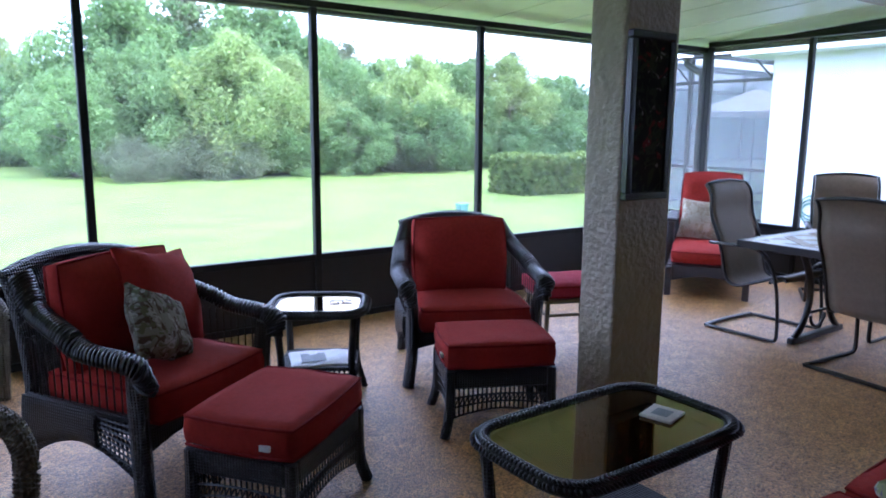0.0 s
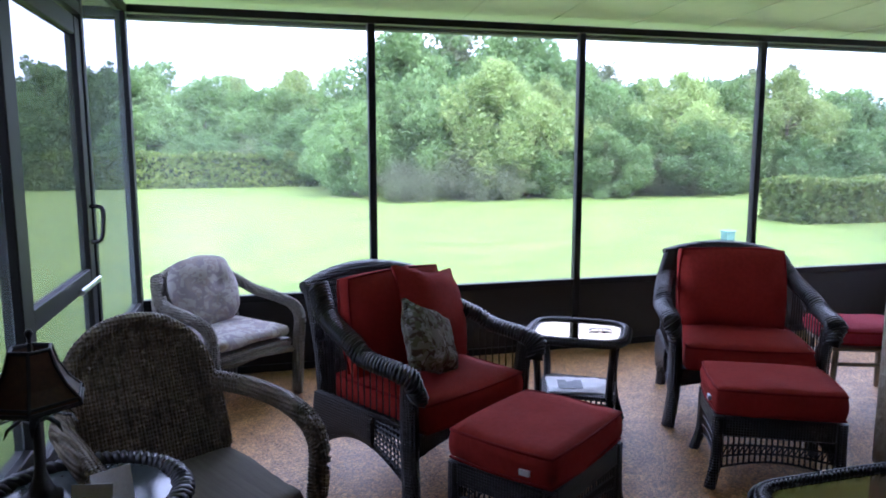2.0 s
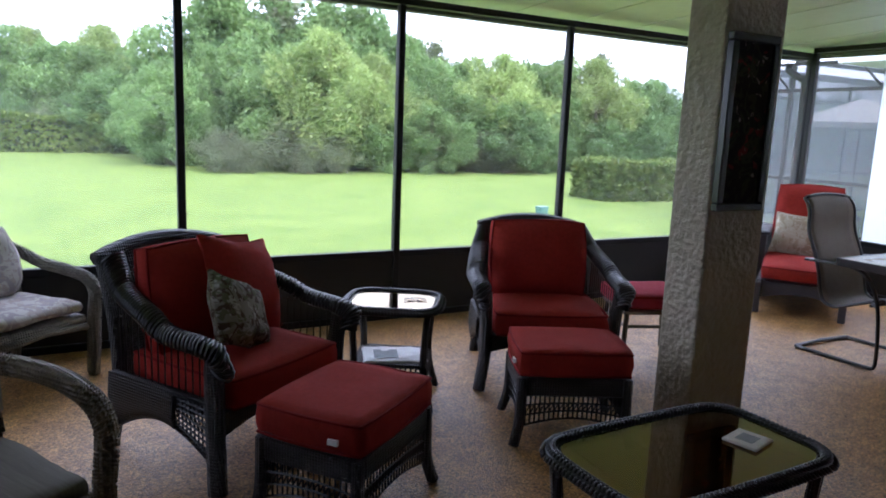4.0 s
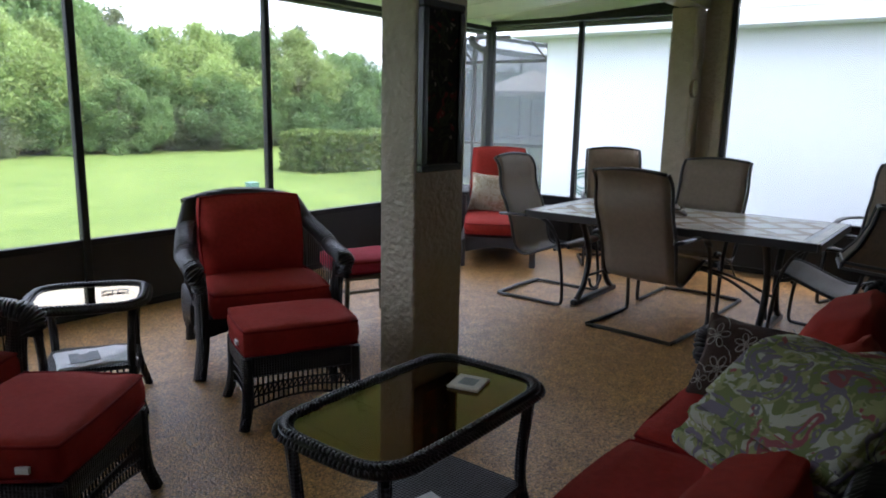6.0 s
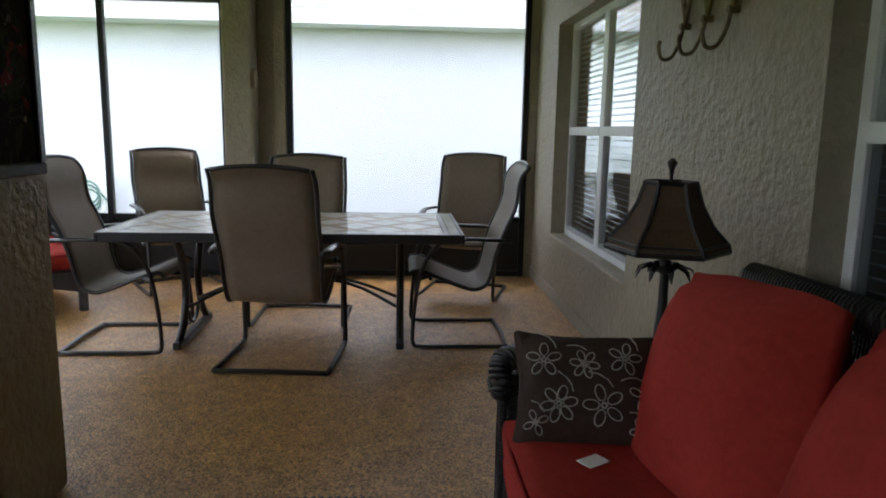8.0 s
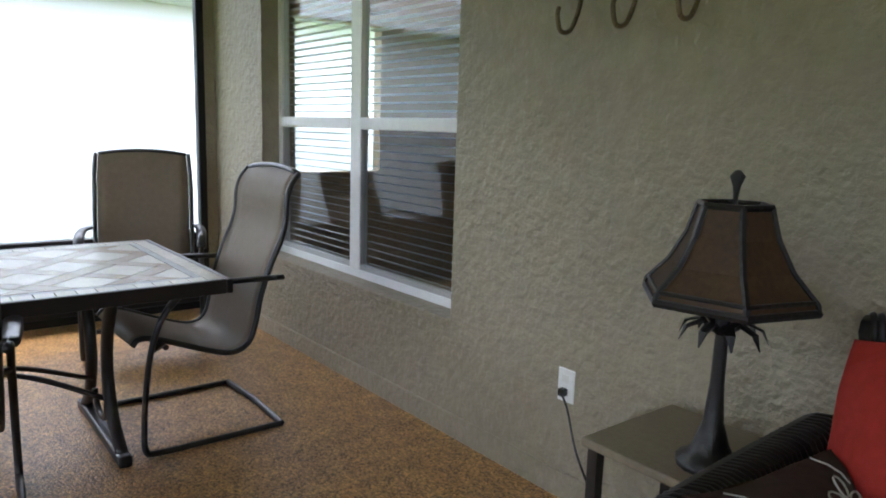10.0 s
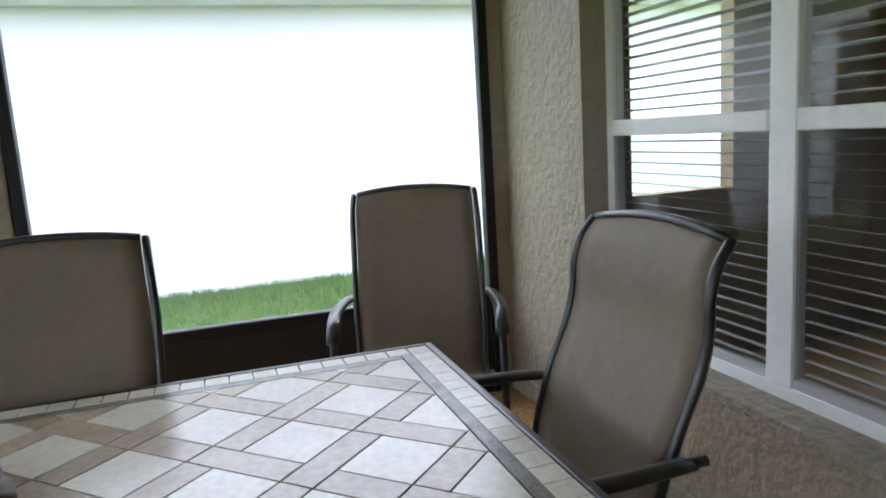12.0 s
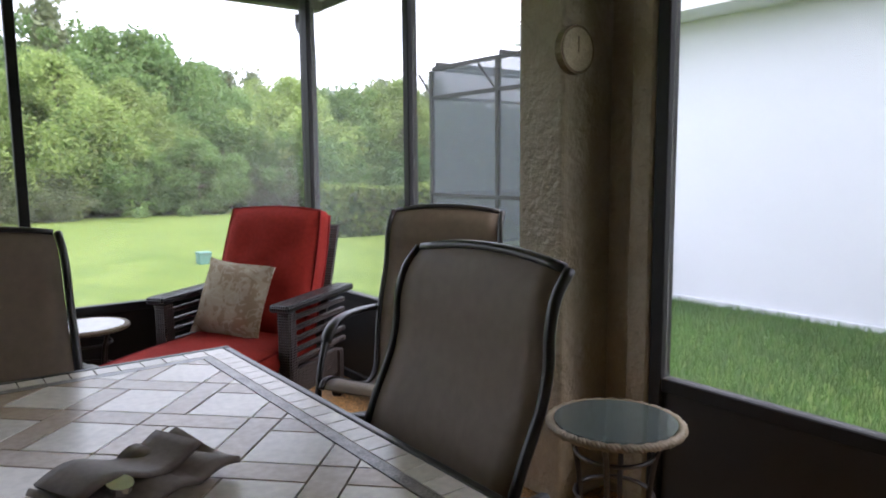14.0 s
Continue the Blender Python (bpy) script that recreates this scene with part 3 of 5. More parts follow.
def glass_mat(name, tint, rough=0.02, base_gloss=0.035, coat=(1, 1, 1)):
    m = bpy.data.materials.new(name)
    m.use_nodes = True
    nt = m.node_tree
    nt.nodes.remove(nt.nodes["Principled BSDF"])
    tr = nt.nodes.new("ShaderNodeBsdfTransparent")
    tr.inputs[0].default_value = (*tint, 1)
    gl = nt.nodes.new("ShaderNodeBsdfGlossy")
    gl.inputs["Roughness"].default_value = rough
    gl.inputs[0].default_value = (*coat, 1)
    lw = nt.nodes.new("ShaderNodeLayerWeight")
    lw.inputs[0].default_value = 0.5
    pw = nt.nodes.new("ShaderNodeMath")
    pw.operation = "POWER"
    pw.inputs[1].default_value = 4.0
    nt.links.new(lw.outputs["Facing"], pw.inputs[0])
    fr = nt.nodes.new("ShaderNodeMapRange")
    fr.inputs["To Min"].default_value, fr.inputs["To Max"].default_value = base_gloss, 0.95
    nt.links.new(pw.outputs[0], fr.inputs[0])
    mix = nt.nodes.new("ShaderNodeMixShader")
    nt.links.new(fr.outputs[0], mix.inputs[0])
    nt.links.new(tr.outputs[0], mix.inputs[1])
    nt.links.new(gl.outputs[0], mix.inputs[2])
    nt.links.new(mix.outputs[0], nt.nodes["Material Output"].inputs[0])
    return m


M_WICKER = weave_mat("dark_wicker", (0.013, 0.010, 0.009), 26, 0.3, 1.0)
M_WICKER_G = weave_mat("grey_brown_wicker", (0.19, 0.15, 0.088), 24, 0.5)
M_WICKER_W = weave_mat("weathered_wicker", (0.22, 0.20, 0.16), 24, 0.6)
M_STRAND = node_mat("dark_wicker_strand", (0.014, 0.011, 0.010), 0.36, var=0.3, scale=12)
M_RED = fabric_mat("red_canvas", (0.30, 0.028, 0.020))
M_REDPIPE = fabric_mat("red_piping", (0.22, 0.016, 0.016))
M_BROWNCLOTH = fabric_mat("brown_cloth", (0.05, 0.032, 0.024), 0.2)
M_STITCH = fabric_mat("pale_stitching", (0.33, 0.31, 0.27), 0.3)
M_TAPESTRY = floral_mat("tapestry_cloth", (0.20, 0.18, 0.14), [((0.07, 0.045, 0.03), 1.0, 0.50, 0.62), ((0.11, 0.11, 0.06), 1.6, 0.58, 0.75), ((0.33, 0.31, 0.27), 1.3, 0.36, 0.41)], 11)
M_QUILT = floral_mat("floral_quilt", (0.47, 0.47, 0.39), [((0.19, 0.22, 0.09), 1.0, 0.50, 0.72), ((0.32, 0.33, 0.16), 1.5, 0.54, 0.66), ((0.20, 0.17, 0.22), 1.2, 0.34, 0.44), ((0.30, 0.10, 0.11), 0.9, 0.66, 0.72)], 15)
M_PALEFLORAL = floral_mat("faded_floral_cloth", (0.52, 0.49, 0.46), [((0.36, 0.32, 0.33), 1.0, 0.50, 0.66), ((0.42, 0.36, 0.33), 1.6, 0.56, 0.68)], 9)
M_GOLDPILLOW = floral_mat("beige_brown_cloth", (0.42, 0.36, 0.27), [((0.33, 0.26, 0.18), 1.0, 0.52, 0.75), ((0.45, 0.40, 0.31), 1.4, 0.36, 0.44)], 10)
M_STRIPE = node_mat("striped_seat", (0.17, 0.15, 0.115), 0.85, var=0.1, second=(0.11, 0.095, 0.07), scale=6, stretch=(14, 0.3, 1))
M_SLING = node_mat("brown_sling", (0.25, 0.195, 0.14), 0.38, var=0.08, scale=4, bump=0.3, bump_scale=500, spec=0.3)
nt_, b_ = tree_of(M_SLING)
tl_ = nt_.nodes.new("ShaderNodeBsdfTranslucent")
nt_.links.new(b_.inputs["Base Color"].links[0].from_socket, tl_.inputs[0])
mx_ = nt_.nodes.new("ShaderNodeMixShader")
mx_.inputs[0].default_value = 0.2
nt_.links.new(b_.outputs[0], mx_.inputs[1])
nt_.links.new(tl_.outputs[0], mx_.inputs[2])
nt_.links.new(mx_.outputs[0], nt_.nodes["Material Output"].inputs[0])
M_FRAME = node_mat("dark_bronze_frame", (0.018, 0.015, 0.013), 0.32, var=0.2, scale=6, spec=0.6)
M_LEGTAN = node_mat("tan_metal", (0.22, 0.18, 0.12), 0.5, var=0.1)
M_TILE_L = node_mat("cream_tile", (0.70, 0.65, 0.58), 0.24, var=0.1, scale=6, island=0.12)
M_TILE_D = node_mat("taupe_tile", (0.42, 0.335, 0.255), 0.26, var=0.15, scale=6, island=0.18)
M_TILE_K = node_mat("dark_mosaic", (0.30, 0.27, 0.24), 0.3, second=(0.05, 0.045, 0.04), scale=22)
M_GROUT = node_mat("grout", (0.24, 0.21, 0.18), 0.8, var=0.1)
M_GLASS = glass_mat("window_glass", (0.92, 0.95, 0.94))
M_GLASS_BROWN = glass_mat("smoked_table_glass", (0.30, 0.20, 0.08), base_gloss=0.06, coat=(1.0, 0.86, 0.62))
M_PAPER = node_mat("paper", (0.75, 0.75, 0.74), 0.6, var=0.08, scale=20)
M_INK = node_mat("print_grey", (0.20, 0.22, 0.22), 0.6, var=0.3, scale=30)
M_STONE = node_mat("coaster_stone", (0.55, 0.52, 0.46), 0.7, var=0.15, scale=30)
M_TAUPE = node_mat("taupe_leather", (0.16, 0.125, 0.10), 0.6, var=0.15, scale=9)
M_CHROME = node_mat("chrome", (0.7, 0.7, 0.7), 0.15, metal=1.0, var=0.03)
M_BLIND = node_mat("white_blind", (0.74, 0.73, 0.70), 0.5, var=0.03)
M_BLACK = node_mat("black_gloss", (0.008, 0.008, 0.010), 0.25, var=0.2)


# ---------- furniture pieces ----------
def cushion(w, d, h, edge=0.55, seed=0, corner=0.05, cuts=9, pinch=0.0, m=None, tuft=()):
    """A stuffed block w x d x h round its centre; edge: side height against the middle."""
    bm = bmesh.new()
    bmesh.ops.create_cube(bm, size=2)
    bmesh.ops.subdivide_edges(bm, edges=bm.edges[:], cuts=cuts, use_grid_fill=True)
    for v in bm.verts:
        u, q, s = v.co
        body = edge + (1 - edge) * math.sqrt(max(0.0, (1 - abs(u) ** 3) * (1 - abs(q) ** 3)))
        round_ = 1 - corner * (u * u * q * q) - 0.03 * s * s
        n = noise.noise(Vector((u * 1.7 + seed, q * 1.7, s))) * 0.012
        z = s * h / 2 * body
        for (a, b_) in tuft:
            z -= math.copysign(0.035, s) * math.exp(-((u - a) ** 2 + (q - b_) ** 2) * 28) * (abs(s) > 0.9)
        side = 1 - pinch * 0.55 * ((1 - u * u) * q * q)
        side2 = 1 - pinch * 0.55 * ((1 - q * q) * u * u)
        v.co = Vector((u * w / 2 * round_ * side2 + n, q * d / 2 * round_ * side + n, z + n * 0.8))
    if m is not None:
        bm.transform(m)
    return bm


def pipe_loop(w, d, z, r, m=None, corner=0.05):
    pts = []
    for k in range(40):
        a = 2 * math.pi * k / 40
        c, s = math.cos(a), math.sin(a)
        f = max(abs(c), abs(s))
        u, q = c / f, s / f
        k2 = 1 - corner * u * u * q * q - 0.02
        pts.append(Vector((u * w / 2 * k2, q * d / 2 * k2, z)))
    if m is not None:
        pts = [m @ p for p in pts]
    return tube(pts, r, 5, closed=True)


def cushion_part(name, parent, w, d, h, m, mat=M_RED, pipe=M_REDPIPE, edge=0.6, seed=0, label="", tuft=()):
    c = part(name, cushion(w, d, h, edge, seed, m=m, tuft=tuft), mat, parent, label, smooth=True)
    for s in ((1, -1) if pipe else ()):
        part("piping", pipe_loop(w, d, s * h / 2 * edge * 0.96, 0.006, m), pipe, c, smooth=True)
    return c


def panel_grid(fn, nu, nv, thick):
    """A curved sheet fn(u, v) -> point, given thickness along its normal."""
    bm = bmesh.new()
    P = [[Vector(fn(i / nu, j / nv)) for j in range(nv + 1)] for i in range(nu + 1)]
    N = [[((P[min(i + 1, nu)][j] - P[max(i - 1, 0)][j]).cross(P[i][min(j + 1, nv)] - P[i][max(j - 1, 0)])).normalized() for j in range(nv + 1)] for i in range(nu + 1)]
    A = [[bm.verts.new(P[i][j] + N[i][j] * thick / 2) for j in range(nv + 1)] for i in range(nu + 1)]
    B = [[bm.verts.new(P[i][j] - N[i][j] * thick / 2) for j in range(nv + 1)] for i in range(nu + 1)]
    for i in range(nu):
        for j in range(nv):
            bm.faces.new((A[i][j], A[i + 1][j], A[i + 1][j + 1], A[i][j + 1]))
            bm.faces.new((B[i][j + 1], B[i + 1][j + 1], B[i + 1][j], B[i][j]))
    for i in range(nu):
        bm.faces.new((A[i][0], B[i][0], B[i + 1][0], A[i + 1][0]))
        bm.faces.new((A[i + 1][nv], B[i + 1][nv], B[i][nv], A[i][nv]))
    for j in range(nv):
        bm.faces.new((A[0][j + 1], B[0][j + 1], B[0][j], A[0][j]))
        bm.faces.new((A[nu][j], B[nu][j], B[nu][j + 1], A[nu][j + 1]))
    return bm


def wound(pts, r, flat=1.0, pitch=0.017, strand=0.0085, slant=0.5):
    """A core wrapped in slanted strands, as on a wicker arm."""
    P = [Vector(p) for p in pts]
    bm = add_tube(bmesh.new(), P, r * 0.93, 8, flat=flat, up=(0, 0, 1))
    fine = []
    for a, b in zip(P[:-1], P[1:]):
        m = max(1, round((b - a).length / pitch))
        fine += [(a.lerp(b, k / m), (b - a).normalized()) for k in range(m)]
    for c, d in fine:
        s = d.cross(Vector((0, 0, 1)))
        s = s.normalized() if s.length > 0.05 else Vector((1, 0, 0))
        u = s.cross(d).normalized()
        ring = [c + s * math.cos(k * math.pi / 5) * r + u * math.sin(k * math.pi / 5) * r * flat + d * math.cos(k * math.pi / 5) * r * slant for k in range(10)]
        add_tube(bm, ring, strand, 4, closed=True)
    return bm


def lattice(p0, p1, z0f, z1f, step, r, cross=True, rows=4):
    """Open wicker lattice between two floor points: uprights and two rows of strands."""
    bm = bmesh.new()
    a, b = Vector(p0), Vector(p1)
    n = max(2, int((b - a).length / step))
    for k in range(n + 1):
        t = k / n
        p = a.lerp(b, t)
        add_tube(bm, [(p.x, p.y, z0f(t)), (p.x, p.y, z1f(t))], r, 4)
    if cross:
        for f in [0.02 + 0.96 * k / (rows - 1) for k in range(rows)]:
            add_tube(bm, [(*(a.lerp(b, k / 10)).xy, z0f(k / 10) * (1 - f) + z1f(k / 10) * f) for k in range(11)], r * 1.2, 4)
        for k in range(n):
            t0, t1 = k / n, (k + 1) / n
            p, q = a.lerp(b, t0), a.lerp(b, t1)
            add_tube(bm, [(p.x, p.y, z0f(t0) * 0.65 + z1f(t0) * 0.35), (q.x, q.y, z0f(t1) * 0.32 + z1f(t1) * 0.68)], r * 0.8, 4)
    return bm


def wicker_lounge_chair(at, rz, label):
    c = thing("lounge_chair", label, "armchair", at, rz, "wicker lounge chairs")
    W, D = 0.375, 0.67
    for sx in (-1, 1):
        part("leg", tube(smooth_path([(sx * (W + 0.03), -0.01, 0.0), (sx * W, 0.03, 0.2), (sx * W, 0.035, 0.42), (sx * (W + 0.01), 0.02, 0.57)]), 0.044, 8, flat=0.8), M_WICKER, c, smooth=True)
        part("leg", tube(smooth_path([(sx * (W - 0.02), D + 0.06, 0.0), (sx * (W - 0.03), D, 0.3), (sx * (W - 0.04), D + 0.02, 0.6)]), 0.032, 8), M_WICKER, c, smooth=True)
        arm = smooth_path([(sx * (W - 0.06), D + 0.06, 0.845), (sx * (W - 0.01), D - 0.08, 0.735), (sx * (W + 0.03), D - 0.30, 0.665), (sx * (W + 0.045), 0.25, 0.62), (sx * (W + 0.04), 0.06, 0.605), (sx * (W + 0.03), -0.02, 0.575), (sx * (W + 0.015), -0.03, 0.50)], 5)
        part("armrest", wound(arm, 0.05, 0.62), M_STRAND, c, smooth=True)

        def side(u, v, sx=sx):
            lo = 0.13 + 0.10 * math.sin(math.pi * (0.30 + 0.70 * u))
            return (sx * (W + 0.012 + 0.01 * math.sin(v * math.pi)), 0.25 + u * (D - 0.25), lo + v * (0.37 - lo))
        part("side_panel", panel_grid(side, 12, 6, 0.022), M_WICKER, c, smooth=True)
        part("side_rail", tube([(sx * (W + 0.012), 0.05, 0.365), (sx * (W + 0.005), D - 0.02, 0.365)], 0.016, 6), M_WICKER, c, smooth=True)
        part("arm_spindles", lattice((sx * (W + 0.014), 0.10, 0), (sx * (W + 0.005), D - 0.06, 0), lambda t: 0.375, lambda t: 0.60 + 0.16 * max(0.0, (t - 0.55) * 2.2) ** 2, 0.042, 0.0042, cross=False), M_STRAND, c)
        part("side_lattice", lattice((sx * (W + 0.008), 0.05, 0), (sx * (W + 0.008), 0.26, 0), lambda t: 0.12 + 0.09 * t, lambda t: 0.36, 0.022, 0.005, rows=9), M_STRAND, c)
        part("side_arch", tube([(sx * (W + 0.008), 0.04 + (D - 0.05) * k / 12, 0.115 + 0.115 * math.sin(math.pi * k / 12)) for k in range(13)], 0.014, 6), M_WICKER, c, smooth=True)

    def back(u, v):
        x = (u - 0.5) * 2
        half = 0.385 - 0.03 * v
        top = 0.845 + 0.055 * (1 - x * x)
        z = 0.28 + v * (top - 0.28)
        return (x * half, D - 0.02 + 0.05 * (1 - x * x) + 0.14 * v * v, z)
    part("backrest", panel_grid(back, 12, 10, 0.03), M_WICKER, c, smooth=True)
    part("back_rim", tube([back(k / 14, 1.0) for k in range(15)], 0.034, 8), M_WICKER, c, smooth=True)
    part("front_apron", panel_grid(lambda u, v: ((u - 0.5) * 2 * (W - 0.02), 0.02, 0.22 + 0.05 * (1 - (2 * u - 1) ** 2) * (1 - v) + v * 0.10), 10, 3, 0.022), M_WICKER, c)
    part("seat_deck", box(-W + 0.02, W - 0.02, 0.035, D - 0.03, 0.27, 0.30, 0.006), M_WICKER, c)
    cushion_part("seat_cushion", c, 0.68, 0.66, 0.17, pose(0, 0.295, 0.39), edge=0.72, seed=at[0], label="red canvas seat cushion with dark piping")
    cushion_part("back_cushion", c, 0.62, 0.50, 0.24, pose(0, 0.535, 0.675, 80, 0, 0), edge=0.34, seed=at[0] + 3, label="plump red canvas back cushion")
    return c


def wicker_ottoman(at, rz, w, d, label):
    c = thing("ottoman", label, "ottoman", at, rz, "wicker ottomans")
    W, D = w / 2 - 0.03, d / 2 - 0.03
    for sx in (-1, 1):
        for sy in (-1, 1):
            part("leg", tube(smooth_path([(sx * (W + 0.03), sy * (D + 0.03), 0), (sx * (W + 0.005), sy * (D + 0.005), 0.12), (sx * W, sy * D, 0.33)]), 0.026, 7), M_WICKER, c, smooth=True)
    for (a, b) in (((-W, -D), (W, -D)), ((W, -D), (W, D)), ((W, D), (-W, D)), ((-W, D), (-W, -D))):
        mid = Vector(a).lerp(Vector(b), 0.5)
        dirv = (Vector(b) - Vector(a)).normalized() * 0.02
        n = Vector((abs(a[1] - b[1]) > 0.01, abs(a[0] - b[0]) > 0.01)) * 0.018
        xs, ys = sorted((a[0], b[0])), sorted((a[1], b[1]))
        part("apron", box(xs[0] - n.x + abs(dirv.x), xs[1] + n.x - abs(dirv.x), ys[0] - n.y + abs(dirv.y), ys[1] + n.y - abs(dirv.y), 0.245, 0.335, 0.006), M_WICKER, c)
        part("lattice", lattice((*a, 0), (*b, 0), lambda t: 0.085 + 0.045 * math.sin(math.pi * t), lambda t: 0.246, 0.022, 0.0045, rows=4), M_STRAND, c)
    part("deck", box(-W + 0.02, W - 0.02, -D + 0.02, D - 0.02, 0.31, 0.334), M_WICKER, c)
    q = cushion_part("cushion", c, w, d, 0.14, pose(0, 0, 0.402), edge=0.8, seed=at[1], label="red canvas ottoman cushion with dark piping")
    part("tag", box(-w / 2 - 0.006, -w / 2 + 0.006, -d * 0.30, -d * 0.30 + 0.04, 0.380, 0.400), M_PAPER, q, "small white cloth tag")
    return c


rc1 = wicker_lounge_chair((2.39, 2.845, 0), 31, "dark brown wicker lounge chair with red canvas cushions")
rc2 = wicker_lounge_chair((3.985, 3.045, 0), -25, "dark brown wicker lounge chair with plump red cushions")
wicker_ottoman((2.505, 2.395, 0), 37, 0.60, 0.47, "dark wicker ottoman with red cushion before the lounge chair")
wicker_ottoman((3.74, 2.60, 0), -26, 0.565, 0.45, "dark wicker ottoman with red cushion before the lounge chair")


def throw_pillow(name, m, w, h, mat, label, thick=0.16):
    p = thing(name, label, "pillow")
    p.matrix_basis = m
    part("cover", cushion(w, h, thick, 0.10, w * 9, corner=-0.02, pinch=0.10), mat, p, smooth=True)
    return p


def local(base, m):
    return base.matrix_basis @ m


throw_pillow("red_pillow", local(rc1, pose(0.17, 0.45, 0.695, 70, 10, 10)), 0.50, 0.46, M_RED, "square red canvas throw pillow leaning on the lounge chair", 0.2)
throw_pillow("tapestry_pillow", local(rc1, pose(-0.02, 0.27, 0.615, 64, 24, 12)), 0.38, 0.33, M_TAPESTRY, "patterned beige and brown throw pillow on the lounge chair")


def rounded_rect(w, d, r, n=6, bow=0.0):
    pts = []
    for (cx, cy, a0) in ((w / 2 - r, d / 2 - r, 0), (-w / 2 + r, d / 2 - r, 90), (-w / 2 + r, -d / 2 + r, 180), (w / 2 - r, -d / 2 + r, 270)):
        for k in range(n + 1):
            a = radians(a0 + 90 * k / n)
            pts.append(Vector((cx + r * math.cos(a), cy + r * math.sin(a), 0)))
    out = []
    for i, p in enumerate(pts):
        q = pts[(i + 1) % len(pts)]
        m = max(1, int((q - p).length / 0.03))
        for k in range(m):
            out.append(p.lerp(q, k / m))
    if bow:
        out = [Vector((p.x + bow * (1 - (2 * p.y / d) ** 2) * (1 if p.x > 0 else -1) * (abs(p.x) / (w / 2)) ** 4, p.y + bow * (1 - (2 * p.x / w) ** 2) * (1 if p.y > 0 else -1) * (abs(p.y) / (d / 2)) ** 4, 0)) for p in out]
    return out


def braid(loop, z, r, twist, strands=3):
    """Twisted strands that follow a closed loop."""
    L = []
    n = len(loop)
    fine = []
    for i in range(n):
        p, q = loop[i], loop[(i + 1) % n]
        m = max(1, round((q - p).length / 0.010))
        fine += [p.lerp(q, k / m) for k in range(m)]
    n = len(fine)
    length = sum((fine[(i + 1) % n] - fine[i]).length for i in range(n))
    turns = max(4, round(length / twist))
    bm = bmesh.new()
    for s in range(strands):
        pts = []
        for i in range(n):
            d = (fine[(i + 1) % n] - fine[i - 1]).normalized()
            nrm = Vector((-d.y, d.x, 0))
            a = 2 * math.pi * (turns * i / n + s / strands)
            pts.append(fine[i] + nrm * math.cos(a) * r + Vector((0, 0, z + math.sin(a) * r * 0.8)))
        add_tube(bm, pts, r * 0.72, 5, closed=True)
    return bm


def herringbone(loop, z, r, pitch=0.0135):
    """A flat band of woven strands slanting both ways from its crest."""
    P = [Vector((p.x, p.y, z)) for p in loop]
    bm = add_tube(bmesh.new(), P, r * 0.9, 8, closed=True, flat=0.8, up=(0, 0, 1))
    n = len(P)
    for i in range(n):
        a, b = P[i], P[(i + 1) % n]
        d = (b - a).normalized()
        out = Vector((d.y, -d.x, 0))
        m = max(1, round((b - a).length / pitch))
        for k in range(m):
            c = a.lerp(b, k / m)
            for sg in (1, -1):
                for lift, reach, along in ((0.86, 0.28, 0.0), (0.30, 0.98, 0.5)):
                    mid = c + out * sg * reach * r + Vector((0, 0, lift * r)) + d * pitch * (along + (0.25 if sg > 0 else 0.75))
                    w = (out * sg * 0.7 + Vector((0, 0, -0.7 * reach)) + d * 0.55).normalized() * r * 0.42
                    add_tube(bm, [mid - w, mid, mid + w], 0.0066, 5, taper=[0.45, 1.0, 0.45])
    return bm


def disc_poly(loop, z0, z1):
    bm = bmesh.new()
    A = [bm.verts.new((p.x, p.y, z0)) for p in loop]
    B = [bm.verts.new((p.x, p.y, z1)) for p in loop]
    bm.faces.new(A[::-1])
    bm.faces.new(B)
    for i in range(len(loop)):
        j = (i + 1) % len(loop)
        bm.faces.new((A[i], A[j], B[j], B[i]))
    return bm


def glass_table(name, label, at, rz, w, d, h, glass, shelf=0.2, rim=0.0185):
    t = thing(name, label, "table", at, rz)
    loop = rounded_rect(w - 0.05, d - 0.05, 0.09, bow=0.012)
    inner = rounded_rect(w - 0.10, d - 0.10, 0.07, bow=0.01)
    part("rim", herringbone(loop, h - 0.024, rim * 1.45), M_STRAND, t, "braided dark wicker rim", smooth=True)
    g = part("glass_top", disc_poly(inner, h - 0.018, h - 0.010), glass, t, "inset glass panel")
    W, D = w / 2 - 0.06, d / 2 - 0.06
    for sx in (-1, 1):
        for sy in (-1, 1):
            part("leg", tube(smooth_path([(sx * (W + 0.03), sy * (D + 0.03), 0), (sx * (W - 0.015), sy * (D - 0.015), h * 0.4), (sx * W, sy * D, h - 0.04)]), 0.020, 7), M_WICKER, t, smooth=True)
    part("shelf", disc_poly(rounded_rect(w - 0.13, d - 0.13, 0.05), shelf - 0.018, shelf), M_WICKER, t, "woven lower shelf")
    for (a, b) in (((-W, -D), (W, -D)), ((W, -D), (W, D)), ((W, D), (-W, D)), ((-W, D), (-W, -D))):
        part("shelf_skirt", lattice((*a, 0), (*b, 0), lambda u: shelf - 0.085, lambda u: shelf - 0.01, 0.026, 0.005), M_STRAND, t)
    return t


ct = glass_table("coffee_table", "dark wicker coffee table with smoked glass top and braided rim", (3.165, 1.315, 0), 0, 0.825, 0.49, 0.565, M_GLASS_BROWN)
st = glass_table("side_table", "dark wicker side table with glossy glass top beside lounge chair", (3.115, 3.32, 0), -32, 0.52, 0.47, 0.555, M_GLASS_BROWN, 0.24)

